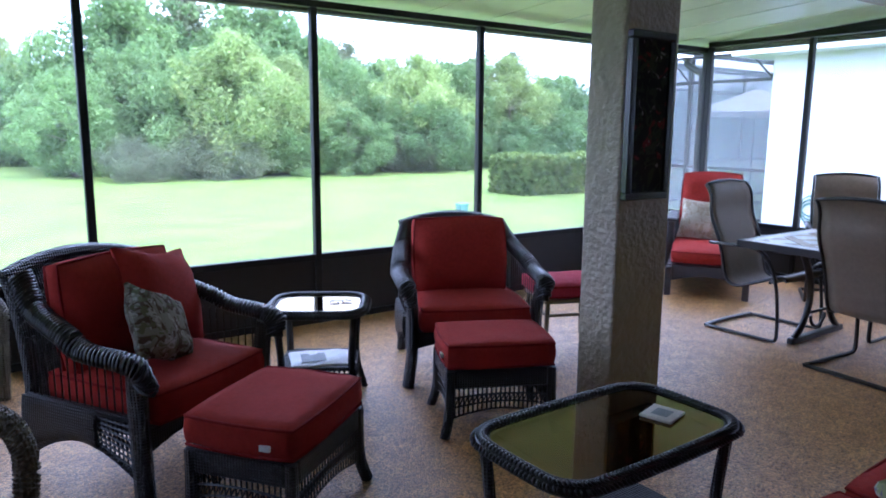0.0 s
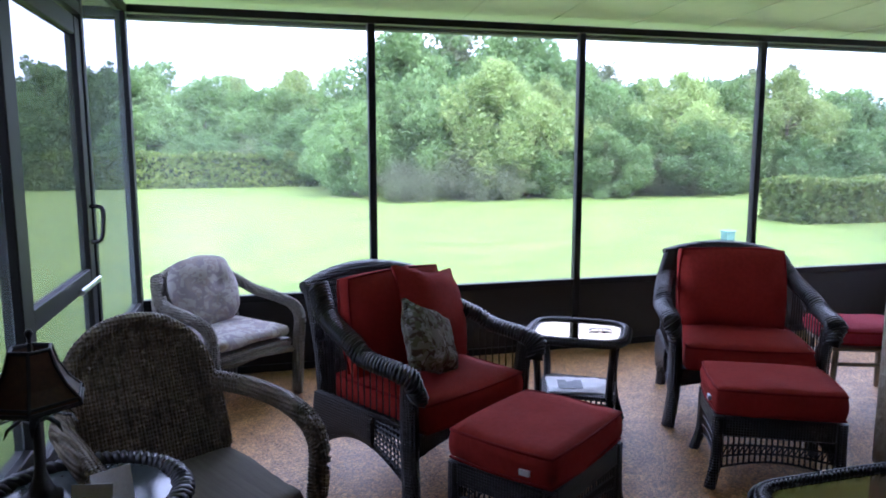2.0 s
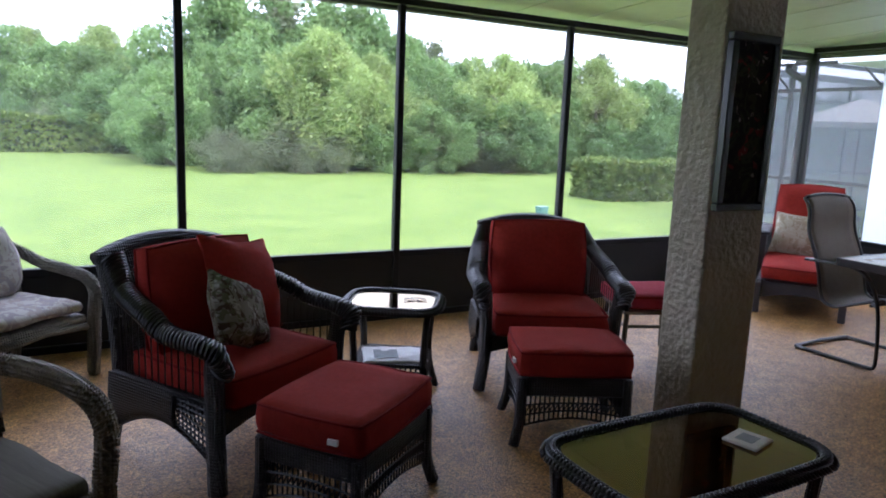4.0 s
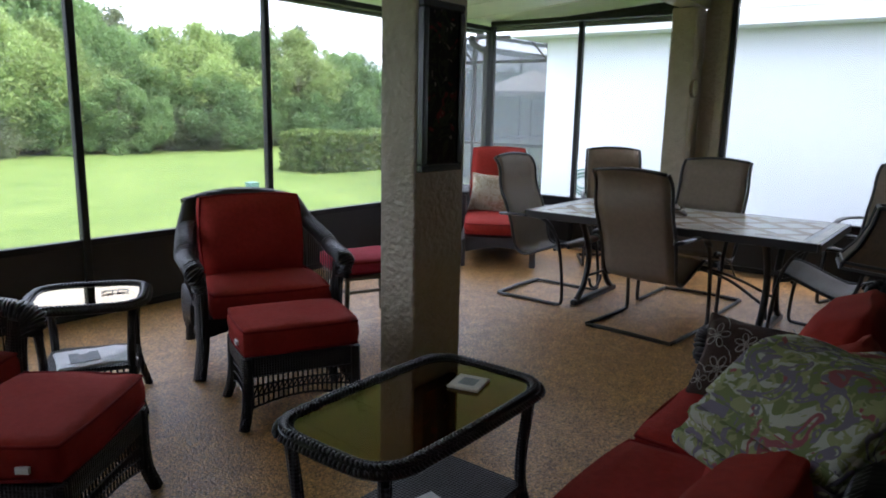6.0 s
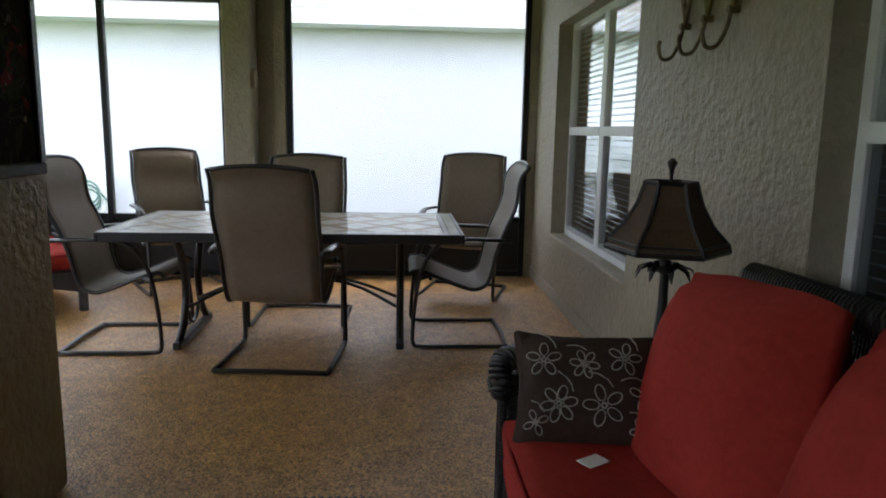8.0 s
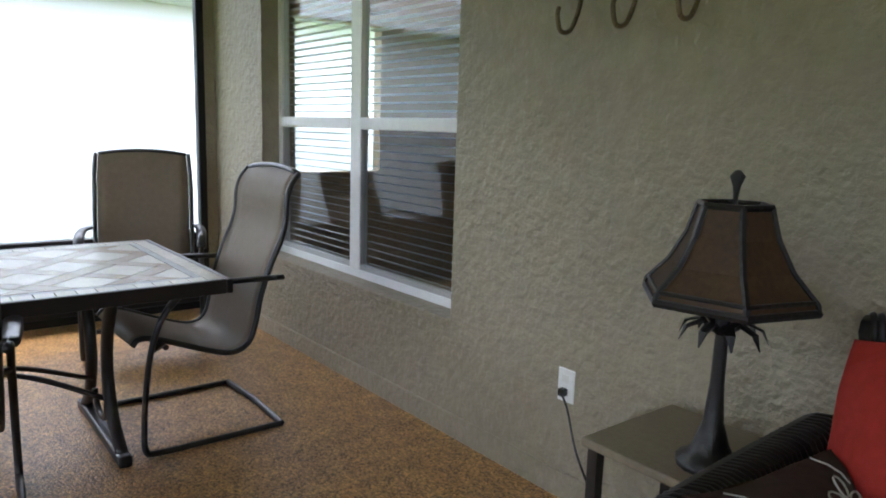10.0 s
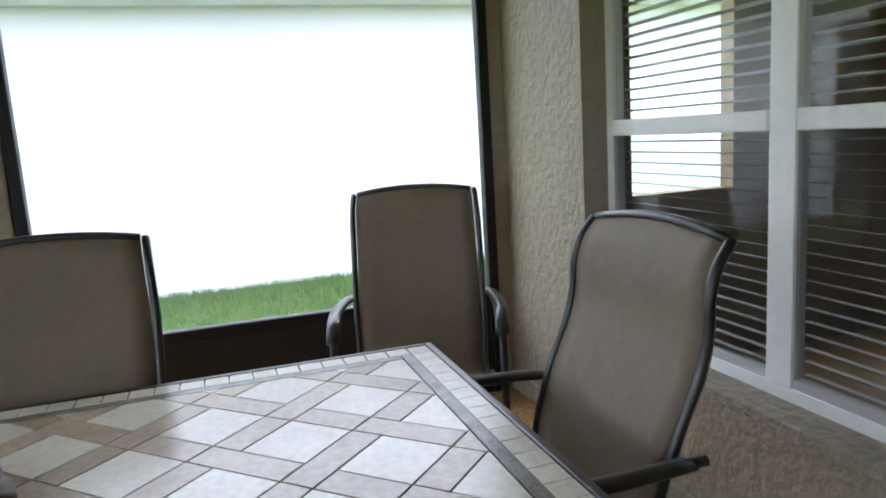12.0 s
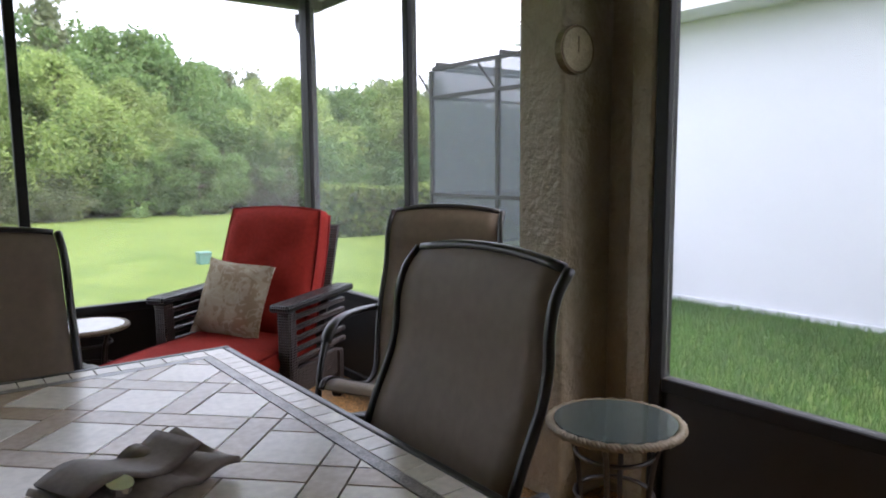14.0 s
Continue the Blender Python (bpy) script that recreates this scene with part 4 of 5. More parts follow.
co = thing("coaster", "square pale stone coaster with printed centre on the coffee table", "coaster", (3.385, 1.285, 0.556), 14)
part("base", box(-0.058, 0.058, -0.055, 0.055, 0.0, 0.010, 0.003), M_STONE, co)
part("print", box(-0.03, 0.03, -0.028, 0.028, 0.0101, 0.0108), M_INK, co)
for k, (x, y, rz) in enumerate(((2.93, 1.20, 20), (3.13, 1.22, -12))):
    mg = thing("magazine", "white printed magazine lying on the coffee table shelf", "magazine", (x, y, 0.201), rz)
    part("pages", box(-0.10, 0.10, -0.135, 0.135, 0, 0.012, 0.002), M_PAPER, mg)
    part("cover_print", box(-0.07, 0.07, -0.09, 0.02, 0.0125, 0.0135), M_INK, mg)
nw = thing("newspaper", "folded white newspaper on the side table's shelf", "newspaper", (3.115, 3.30, 0.241), -20)
part("folded_sheet", cushion(0.34, 0.25, 0.022, 0.6, 4, corner=0.0), M_PAPER, nw)
part("print", box(-0.11, 0.02, -0.08, 0.06, 0.0125, 0.0135), M_INK, nw)
gl = thing("eyeglasses", "dark folded eyeglasses lying on the side table", "glasses", (3.22, 3.27, 0.548), -20)
for s in (-1, 1):
    part("lens_rim", tube([(s * 0.034 + 0.026 * math.cos(a * math.pi / 6), 0.017 * math.sin(a * math.pi / 6), 0.004 + 0.004 * math.sin(a * math.pi / 6)) for a in range(12)], 0.002, 5, closed=True), M_BLACK, gl)
    part("temple", tube([(s * 0.06, 0, 0.006), (s * 0.02, 0.022, 0.006), (-s * 0.04, 0.03, 0.004)], 0.002, 5), M_BLACK, gl)

# red stool behind the column
rs = thing("stool", "low stool with pinkish red cushion on tan metal legs", "stool", (5.0, 3.34, 0), -22)
M_PINKRED = fabric_mat("faded_red_canvas", (0.34, 0.035, 0.055))
for sx in (-1, 1):
    for sy in (-1, 1):
        part("leg", tube([(sx * 0.22, sy * 0.2, 0), (sx * 0.2, sy * 0.18, 0.34)], 0.017, 7), M_LEGTAN, rs)
    part("rail", tube([(sx * 0.2, -0.18, 0.25), (sx * 0.2, 0.18, 0.25)], 0.012, 6), M_LEGTAN, rs)
    part("rail", tube([(-0.2, sx * 0.18, 0.25), (0.2, sx * 0.18, 0.25)], 0.012, 6), M_LEGTAN, rs)
part("seat_frame", box(-0.23, 0.23, -0.21, 0.21, 0.335, 0.36, 0.006), M_LEGTAN, rs)
cushion_part("cushion", rs, 0.52, 0.48, 0.12, pose(0, 0, 0.42), mat=M_PINKRED, edge=0.6)

# ---------- dining set ----------
PROFILE = [(0.585, 0.445), (0.56, 0.468), (0.50, 0.462), (0.38, 0.415), (0.27, 0.372), (0.19, 0.355), (0.125, 0.385), (0.095, 0.46), (0.07, 0.58), (0.025, 0.71), (-0.025, 0.82), (-0.045, 0.90), (-0.05, 0.97), (-0.07, 1.035), (-0.11, 1.085)]


def dining_chair(label):
    """Spring-base sling chair; forward is +x from the rear floor bar."""
    c = thing("dining_chair", label, "chair", group="sling chairs round the dining table")
    prof = smooth_path([(f, 0, z) for f, z in PROFILE], 4)
    n = len(prof) - 1

    def sling(u, v):
        p = prof[round(u * n)]
        x = (v - 0.5) * 2
        sag = 0.012 * (1 - x * x)
        arch = 0.022 * (1 - x * x) * max(0.0, (u - 0.9) * 10)
        half = 0.246 + 0.010 * math.sin(math.pi * min(1, max(0, (u - 0.45) / 0.55)))
        return (p.x - sag * (0.8 if u > 0.5 else 0), x * half, p.z - sag * (0.8 if u < 0.5 else 0) + arch)
    part("sling", panel_grid(sling, n, 8, 0.006), M_SLING, c, "brown woven sling", smooth=True)
    for s in (-1, 1):
        part("side_rail", tube([(p.x, s * (0.260 + 0.010 * math.sin(math.pi * min(1, max(0, (i / n - 0.45) / 0.55)))), p.z) for i, p in enumerate(prof)], 0.0125, 6), M_FRAME, c, smooth=True)
        arm = smooth_path([(-0.02, s * 0.29, 0.655), (0.15, s * 0.31, 0.665), (0.32, s * 0.315, 0.665), (0.42, s * 0.312, 0.63), (0.49, s * 0.308, 0.54), (0.53, s * 0.305, 0.42), (0.555, s * 0.305, 0.25), (0.565, s * 0.305, 0.10), (0.56, s * 0.305, 0.035), (0.52, s * 0.305, 0.016), (0.30, s * 0.305, 0.014), (0.0, s * 0.305, 0.014)], 4)
        part("spring_leg", tube(arm, 0.0145, 7, flat=0.85), M_FRAME, c, smooth=True)
        part("arm_cap", tube(arm[1:15], 0.027, 8, flat=0.45, up=(0, 0, 1)), M_FRAME, c, smooth=True)
        part("seat_bracket", tube([(0.52, s * 0.30, 0.43), (0.47, s * 0.262, 0.44)], 0.013, 6), M_FRAME, c)
    part("base_bar", tube([(0.0, -0.305, 0.014), (-0.008, 0, 0.020), (0.0, 0.305, 0.014)], 0.0145, 7), M_FRAME, c)
    part("cross_bar", tube([(0.46, -0.262, 0.42), (0.46, 0.262, 0.42)], 0.012, 6), M_FRAME, c)
    part("top_bar", tube([sling(1.0, k / 10) for k in range(11)], 0.013, 6), M_FRAME, c, smooth=True)
    return c


CH = "brown sling chair on dark spring base"
dc = dining_chair(CH)
dc.matrix_basis = pose(5.885, 1.795, 0, 0, 0, -5)
for x, y, fx, fy, lab in ((6.52, 3.03, 0, -1, " at the table's end"), (6.63, 0.47, 0.0, 1, " beside the window"), (7.315, 1.775, -1, 0.02, " pushed close to the table"), (8.235, 3.03, -0.847, -0.532, " turned aside"), (8.085, 0.52, -0.952, 0.307, " near the corner")):
    k = copy_thing(dc, pose(x, y, 0, 0, 0, math.degrees(math.atan2(fy, fx))))
    tagged(k, CH + lab)

TX0, TX1, TY0, TY1 = 6.13, 7.187, 0.75, 2.77
tb = thing("dining_table", "rectangular dining table with inlaid stone tile top and dark metal frame", "table", ((TX0 + TX1) / 2, (TY0 + TY1) / 2, 0))
TW, TL = (TX1 - TX0) / 2, (TY1 - TY0) / 2
top = part("tabletop", disc_poly(rounded_rect(TW * 2 - 0.03, TL * 2 - 0.03, 0.012, 2), 0.69, 0.712), M_GROUT, tb, "grouted stone tile top")
for (x0, x1, y0, y1) in ((-TW, TW, -TL, -TL + 0.022), (-TW, TW, TL - 0.022, TL), (-TW, -TW + 0.022, -TL + 0.023, TL - 0.023), (TW - 0.022, TW, -TL + 0.023, TL - 0.023)):
    part("edge_frame", box(x0, x1, y0, y1, 0.665, 0.7195, 0.005, 2), M_FRAME, tb)
for sy in (-1, 1):
    y = sy * (TL - 0.36)
    part("foot", box(-0.36, 0.36, y - 0.025, y + 0.025, 0.0, 0.045, 0.01, 2), M_FRAME, tb)
    for sx in (-1, 1):
        part("leg", tube(smooth_path([(sx * 0.31, y, 0.03), (sx * 0.20, y, 0.13), (sx * 0.135, y, 0.30), (sx * 0.17, y, 0.48), (sx * 0.30, y, 0.672)]), 0.024, 8), M_FRAME, tb, smooth=True)
    part("scroll", tube([(0.10 * math.cos(a * math.pi / 8), y, 0.17 + 0.09 * math.sin(a * math.pi / 8)) for a in range(8, 17)], 0.013, 6), M_FRAME, tb, smooth=True)
    part("top_rail", box(-0.4, 0.4, y - 0.02, y + 0.02, 0.655, 0.688), M_FRAME, tb)
for sx in (-1, 1):
    part("stretcher", tube(smooth_path([(sx * 0.14, -TL + 0.36, 0.20), (sx * 0.05, -0.35, 0.33), (sx * 0.03, 0, 0.37), (sx * 0.05, 0.35, 0.33), (sx * 0.14, TL - 0.36, 0.20)]), 0.011, 6), M_FRAME, tb, smooth=True)

bag = thing("folded_bag", "taupe leather bag with a round snap lying on the dining table", "bag", (6.69, 1.84, 0.722), 24)
part("body", panel_grid(lambda u, v: ((u - 0.5) * 0.30, (v - 0.5) * 0.17, 0.018 + 0.028 * abs(math.sin(u * 9 + v * 2)) * (0.4 + v * 0.8)), 22, 8, 0.012), M_TAUPE, bag, smooth=True)
part("flap", panel_grid(lambda u, v: ((u - 0.5) * 0.24 - 0.02, (v - 0.5) * 0.12 + 0.02, 0.055 + 0.016 * math.sin(u * 7)), 14, 6, 0.008), M_TAUPE, bag, smooth=True)
part("snap", tube([(-0.08, -0.05, 0.055), (-0.08, -0.053, 0.066)], 0.022, 14), M_CHROME, bag)

# ---------- sofa corner ----------
sf = thing("sofa", "dark wicker three-seat sofa with red canvas cushions along the house wall", "sofa", (3.28, 0.045, 0))
SW, SD = 1.0, 0.76
for sx in (-1, 1):
    arm = smooth_path([(sx * (SW - 0.01), 0.11, 0.66), (sx * SW, 0.30, 0.645), (sx * SW, 0.55, 0.635), (sx * SW, SD - 0.03, 0.622), (sx * SW, SD + 0.005, 0.595), (sx * SW, SD + 0.005, 0.50)], 5)
    part("armrest", wound(arm, 0.042, 0.75), M_STRAND, sf, smooth=True)
    part("leg", tube([(sx * SW, SD - 0.02, 0), (sx * SW, SD - 0.02, 0.58)], 0.035, 8), M_WICKER, sf, smooth=True)
    part("leg", tube([(sx * (SW - 0.03), 0.06, 0), (sx * (SW - 0.03), 0.06, 0.6)], 0.035, 8), M_WICKER, sf, smooth=True)
    for k in range(12):
        y = 0.14 + k * 0.048
        part("spindle", tube([(sx * SW, y, 0.30), (sx * SW, y, 0.63)], 0.007, 5), M_STRAND, sf)
    part("side_panel", box(sx * SW - 0.015, sx * SW + 0.015, 0.08, SD - 0.055, 0.16, 0.30, 0.004), M_WICKER, sf)


def sofa_back(u, v):
    x = (u - 0.5) * 2
    top = 0.885 + 0.02 * (1 - x * x)
    return (x * (SW - 0.04), 0.10 - 0.06 * v, 0.25 + v * (top - 0.25))


part("backrest", panel_grid(sofa_back, 16, 8, 0.03), M_WICKER, sf, smooth=True)
part("back_rim", wound([sofa_back(k / 24, 1.0) for k in range(25)], 0.036), M_STRAND, sf, smooth=True)
part("front_apron", box(-SW + 0.04, SW - 0.04, SD - 0.03, SD - 0.005, 0.14, 0.30, 0.006), M_WICKER, sf)
part("seat_deck", box(-SW + 0.03, SW - 0.03, 0.12, SD - 0.035, 0.27, 0.30), M_WICKER, sf)
for k in range(3):
    x = 0.64 - k * 0.64
    s = cushion_part("seat_cushion", sf, 0.64, 0.68, 0.16, pose(x, 0.44, 0.381), edge=0.78, seed=k * 2.3)
    part("tag", box(x - 0.30, x - 0.255, SD + 0.012, SD + 0.022, 0.375, 0.395), M_PAPER, s, "small white cloth tag")
    cushion_part("back_cushion", sf, 0.66, 0.60, 0.27, pose(x - (0.06, 0.07, 0.08)[k], (0.275, 0.245, 0.235)[k], (0.655, 0.645, 0.635)[k], 107, (4, -3, 2)[k], (3, -4, 2)[k]), pipe=None, edge=0.16, seed=k * 3.1 + 1)
fp = throw_pillow("floral_pillow", pose(4.12, 0.585, 0.575, 60, 0, -98), 0.41, 0.32, M_BROWNCLOTH, "dark brown pillow with pale embroidered flowers on the sofa", 0.17)


def embroidery(blooms, w, h, thick):
    """Looped petals and curled stems stitched onto a pillow's face."""
    def on(x, y):
        u, q = max(-0.97, min(0.97, 2 * x / w)), max(-0.97, min(0.97, 2 * y / h))
        return Vector((x, y, thick / 2 * (0.10 + 0.90 * math.sqrt((1 - abs(u) ** 3) * (1 - abs(q) ** 3))) + 0.003))
    bm = bmesh.new()
    for x, y, r, n, turn in blooms:
        for k in range(n):
            a = turn + 2 * math.pi * k / n
            loop = []
            for j in range(10):
                b = 2 * math.pi * j / 10
                l, c = r * (0.62 + 0.40 * math.cos(b)), r * 0.24 * math.sin(b)
                loop.append(on(x + l * math.cos(a) - c * math.sin(a), y + l * math.sin(a) + c * math.cos(a)))
            add_tube(bm, loop, 0.0020, 5, closed=True)
        add_tube(bm, [on(x + r * 0.13 * math.cos(j), y + r * 0.13 * math.sin(j)) for j in range(6)], 0.0032, 5, closed=True)
        add_tube(bm, [on(x + r * (1.0 + 0.25 * j) * math.cos(turn + 0.5 + 0.3 * j), y + r * (1.0 + 0.25 * j) * math.sin(turn + 0.5 + 0.3 * j)) for j in range(4)], 0.0018, 5)
    return bm


part("embroidery", embroidery(((-0.13, 0.07, 0.048, 5, 0.3), (-0.02, 0.06, 0.040, 6, 0.9), (0.09, 0.08, 0.046, 5, 0.1), (0.14, -0.02, 0.042, 4, 1.2), (0.03, -0.05, 0.056, 5, 0.6), (-0.09, -0.05, 0.050, 6, 0.2), (-0.15, -0.10, 0.034, 4, 0.4), (0.13, -0.11, 0.032, 5, 0.8)), 0.41, 0.32, 0.17), M_STITCH, fp, "pale looped embroidered flowers", smooth=True)
pt = thing("price_tag", "white paper tag hanging from the sofa pillow", "tag", (3.92, 0.62, 0.464), 30)
part("card", box(-0.025, 0.025, -0.035, 0.035, 0.0, 0.002), M_PAPER, pt)

qu = thing("folded_quilt", "folded floral quilt in green, cream and purple over the sofa back", "quilt", (3.03, 0.115, -0.055), 52)


def quilt_layer(k):
    def f(u, v):
        y = 0.295 - v * 0.40 - 0.012 * k
        z = 0.915 + 0.05 * math.sin(math.pi * min(1, v * 1.25)) - 0.045 * max(0, 0.25 - v) * 4 * 1.1 + 0.025 * k
        x = (u - 0.5) * (0.37 - 0.01 * k)
        return (x, y, z + 0.012 * noise.noise(Vector((x * 6, y * 6, k * 3.0))))
    return f


for k in range(5):
    part("fold", panel_grid(quilt_layer(k), 16, 14, 0.020), M_QUILT, qu, smooth=True)
for k in (0, 2):
    e = [Vector(quilt_layer(k)(j / 14, 0.0)).lerp(Vector(quilt_layer(k + 1)(j / 14, 0.0)), 0.5) for j in range(15)]
    part("rolled_edge", tube(e, 0.018, 8), M_QUILT, qu, smooth=True)

et = thing("end_table", "small tan-topped end table beside the sofa", "table", (4.57, 0.18, 0))
part("top", box(-0.19, 0.19, -0.2, 0.2, 0.493, 0.518, 0.006, 2), M_LEGTAN, et)
for sx in (-1, 1):
    for sy in (-1, 1):
        part("leg", box(sx * 0.16 - 0.015, sx * 0.16 + 0.015, sy * 0.17 - 0.015, sy * 0.17 + 0.015, 0, 0.492), M_FRAME, et)

M_SHADE = node_mat("amber_shade", (0.06, 0.03, 0.011), 0.7, var=0.25, scale=9)
M_LAMPBASE = node_mat("dark_lamp_base", (0.010, 0.008, 0.007), 0.45, var=0.3, scale=14, bump=0.3, bump_scale=60)


def palm_lamp(label, at, rz=0.0, s=1.0):
    l = thing("table_lamp", label, "lamp", at, rz)
    R = [(0.085, 0.0), (0.085, 0.018), (0.06, 0.03), (0.045, 0.06), (0.026, 0.12), (0.018, 0.22), (0.016, 0.36), (0.02, 0.40)]
    part("base", tube([(0, 0, z * s) for r, z in R], 1.0, 14, taper=[r * s for r, z in R], up=(1, 0, 0)), M_LAMPBASE, l, smooth=True)
    for k in range(9):
        a = 2 * math.pi * k / 9
        ca, sa = math.cos(a), math.sin(a)
        part("palm_leaf", tube([(0.012 * ca, 0.012 * sa, 0.35 * s), (0.05 * ca, 0.05 * sa, 0.385 * s), (0.085 * ca, 0.085 * sa, 0.37 * s), (0.10 * ca, 0.10 * sa, 0.335 * s)], 0.014 * s, 5, flat=0.3, up=(0, 0, 1), taper=[0.5, 1.2, 0.9, 0.15]), M_LAMPBASE, l)
    zs = [(0.208, 0.44), (0.205, 0.462), (0.148, 0.525), (0.108, 0.60), (0.086, 0.675)]
    shade = bmesh.new()
    for (r0, z0), (r1, z1) in zip(zs[:-1], zs[1:]):
        for k in range(6):
            a, b = math.pi / 3 * k, math.pi / 3 * (k + 1)
            q = [Vector((r0 * math.cos(a), r0 * math.sin(a), z0)) * s, Vector((r0 * math.cos(b), r0 * math.sin(b), z0)) * s, Vector((r1 * math.cos(b), r1 * math.sin(b), z1)) * s, Vector((r1 * math.cos(a), r1 * math.sin(a), z1)) * s]
            V = [shade.verts.new(p) for p in q] + [shade.verts.new((p.x * 0.975, p.y * 0.975, p.z)) for p in q]
            for f in ((0, 1, 2, 3), (7, 6, 5, 4), (0, 4, 5, 1), (2, 6, 7, 3)):
                shade.faces.new([V[i] for i in f])
    bmesh.ops.remove_doubles(shade, verts=shade.verts[:], dist=0.0005)
    sh = part("shade", shade, M_SHADE, l, "six-sided amber brown shade with dark trim")
    for k in range(6):
        a = math.pi / 3 * k
        part("rib", tube([(r * math.cos(a) * s * 1.01, r * math.sin(a) * s * 1.01, z * s) for r, z in zs], 0.008 * s, 5), M_LAMPBASE, sh)
    for (r, z, t) in ((0.209, 0.443, 0.011), (0.203, 0.468, 0.006), (0.086, 0.675, 0.009)):
        part("trim", tube([(r * math.cos(math.pi / 3 * k) * s, r * math.sin(math.pi / 3 * k) * s, z * s) for k in range(6)], t * s, 6, closed=True), M_LAMPBASE, sh)
    part("stem", tube([(0, 0, 0.39 * s), (0, 0, 0.70 * s)], 0.006, 6), M_LAMPBASE, l)
    part("finial", tube([(0, 0, 0.69 * s), (0, 0, 0.72 * s), (0, 0, 0.745 * s), (0, 0, 0.76 * s)], 0.012 * s, 8, taper=[0.5, 0.8, 1.6, 0.6]), M_LAMPBASE, l, smooth=True)
    return l


palm_lamp("dark palm-tree table lamp with six-sided amber shade", (4.475, 0.25, 0.519), 12, 0.92)

# ---------- house wall things ----------
def window(name, x0, x1, z0, z1, rail, mull, y):
    w = thing(name, "white double-hung twin window in a deep stucco reveal", "window")
    w["kind"] = "structure"
    f = 0.045
    part("window_frame", boxes((x0, x1, y - 0.05, y, z0, z0 + f), (x0, x1, y - 0.05, y, z1 - f, z1), (x0, x0 + f, y - 0.05, y, z0 + f, z1 - f), (x1 - f, x1, y - 0.05, y, z0 + f, z1 - f)), M_WHITE, w)
    part("mullion", box(mull - 0.05, mull + 0.05, y - 0.045, y + 0.004, z0 + f, z1 - f, 0.004), M_WHITE, w)
    for a, b in ((x0 + f, mull - 0.051), (mull + 0.051, x1 - f)):
        part("meeting_rail", box(a, b, y - 0.04, y + 0.008, rail - 0.035, rail + 0.025, 0.004), M_WHITE, w)
        part("lower_rail", box(a, b, y - 0.035, y - 0.003, z0 + f, z0 + f + 0.03), M_WHITE, w)
        for p0, p1 in ((z0 + f + 0.031, rail - 0.036), (rail + 0.026, z1 - f)):
            g = part("pane", box(a, b, y - 0.022, y - 0.018, p0, p1), M_GLASS, w)
            g.visible_shadow = False
        sm = part("insect_screen", box(a + 0.004, b - 0.004, y - 0.002, y - 0.0005, z0 + f + 0.004, rail - 0.037), M_SCREEN4, w, "dark insect screen over the lower sash")
        sm.visible_shadow = False
    part("window_sill", box(x0 - 0.0, x1, y + 0.001, HY + 0.012, z0 - 0.03, z0 + 0.008, 0.005), M_STUCCO, w, "stucco window sill")
    bl = thing("window_blind", "white horizontal slat blind lowered behind the window", "blind")
    n = int((z1 - z0 - 0.1) / 0.04)
    for a, b in ((x0 + 0.03, mull - 0.02), (mull + 0.02, x1 - 0.03)):
        part("head_rail", box(a, b, y - 0.10, y - 0.055, z1 - 0.06, z1 - 0.02), M_BLIND, bl)
        for k in range(n):
            z = z0 + 0.07 + k * 0.04
            q = mesh_ob("slat", box(a, b, -0.016, 0.016, -0.0012, 0.0014), M_BLIND, bl)
            q.matrix_basis = pose(0, y - 0.075, z, 9, 0, 0)
    return w


window("window_1", *W1[:2], W1[2], W1[3], 1.312, 6.815, HY - 0.11)
window("window_2", *W2[:2], W2[2], W2[3], 1.312, 3.35, HY - 0.11)

# sliding door frame round the doorway
df = thing("door_frame", "white sliding door frame in the house wall", "door frame")
df["kind"] = "structure"
for x0, x1, z0, z1 in ((DOOR[0], DOOR[0] + 0.05, 0, DOOR[2] - 0.051), (DOOR[1] - 0.05, DOOR[1], 0, DOOR[2] - 0.051), (DOOR[0], DOOR[1], DOOR[2] - 0.05, DOOR[2])):
    part("jamb", box(x0, x1, HY - 0.16, HY - 0.02, z0, z1, 0.004), M_WHITE, df)

ol = thing("wall_outlet", "white wall outlet with a plugged-in cord low on stucco", "outlet", (5.21, HY, 0.42))
part("plate", box(-0.037, 0.037, 0.0, 0.008, -0.06, 0.06, 0.003), M_WHITE, ol)
part("plug", box(-0.013, 0.013, 0.0085, 0.035, -0.035, -0.008, 0.003), M_BLACK, ol)
for z in (0.025, -0.022):
    part("socket", box(-0.016, 0.016, 0.0081, 0.0095, z - 0.014, z + 0.014), M_BLIND, ol)
part("cord", tube(smooth_path([(0, 0.03, -0.02), (-0.06, 0.06, -0.06), (-0.16, 0.12, -0.16), (-0.30, 0.16, -0.30), (-0.42, 0.2, -0.446)]), 0.004, 5), M_BLACK, ol)

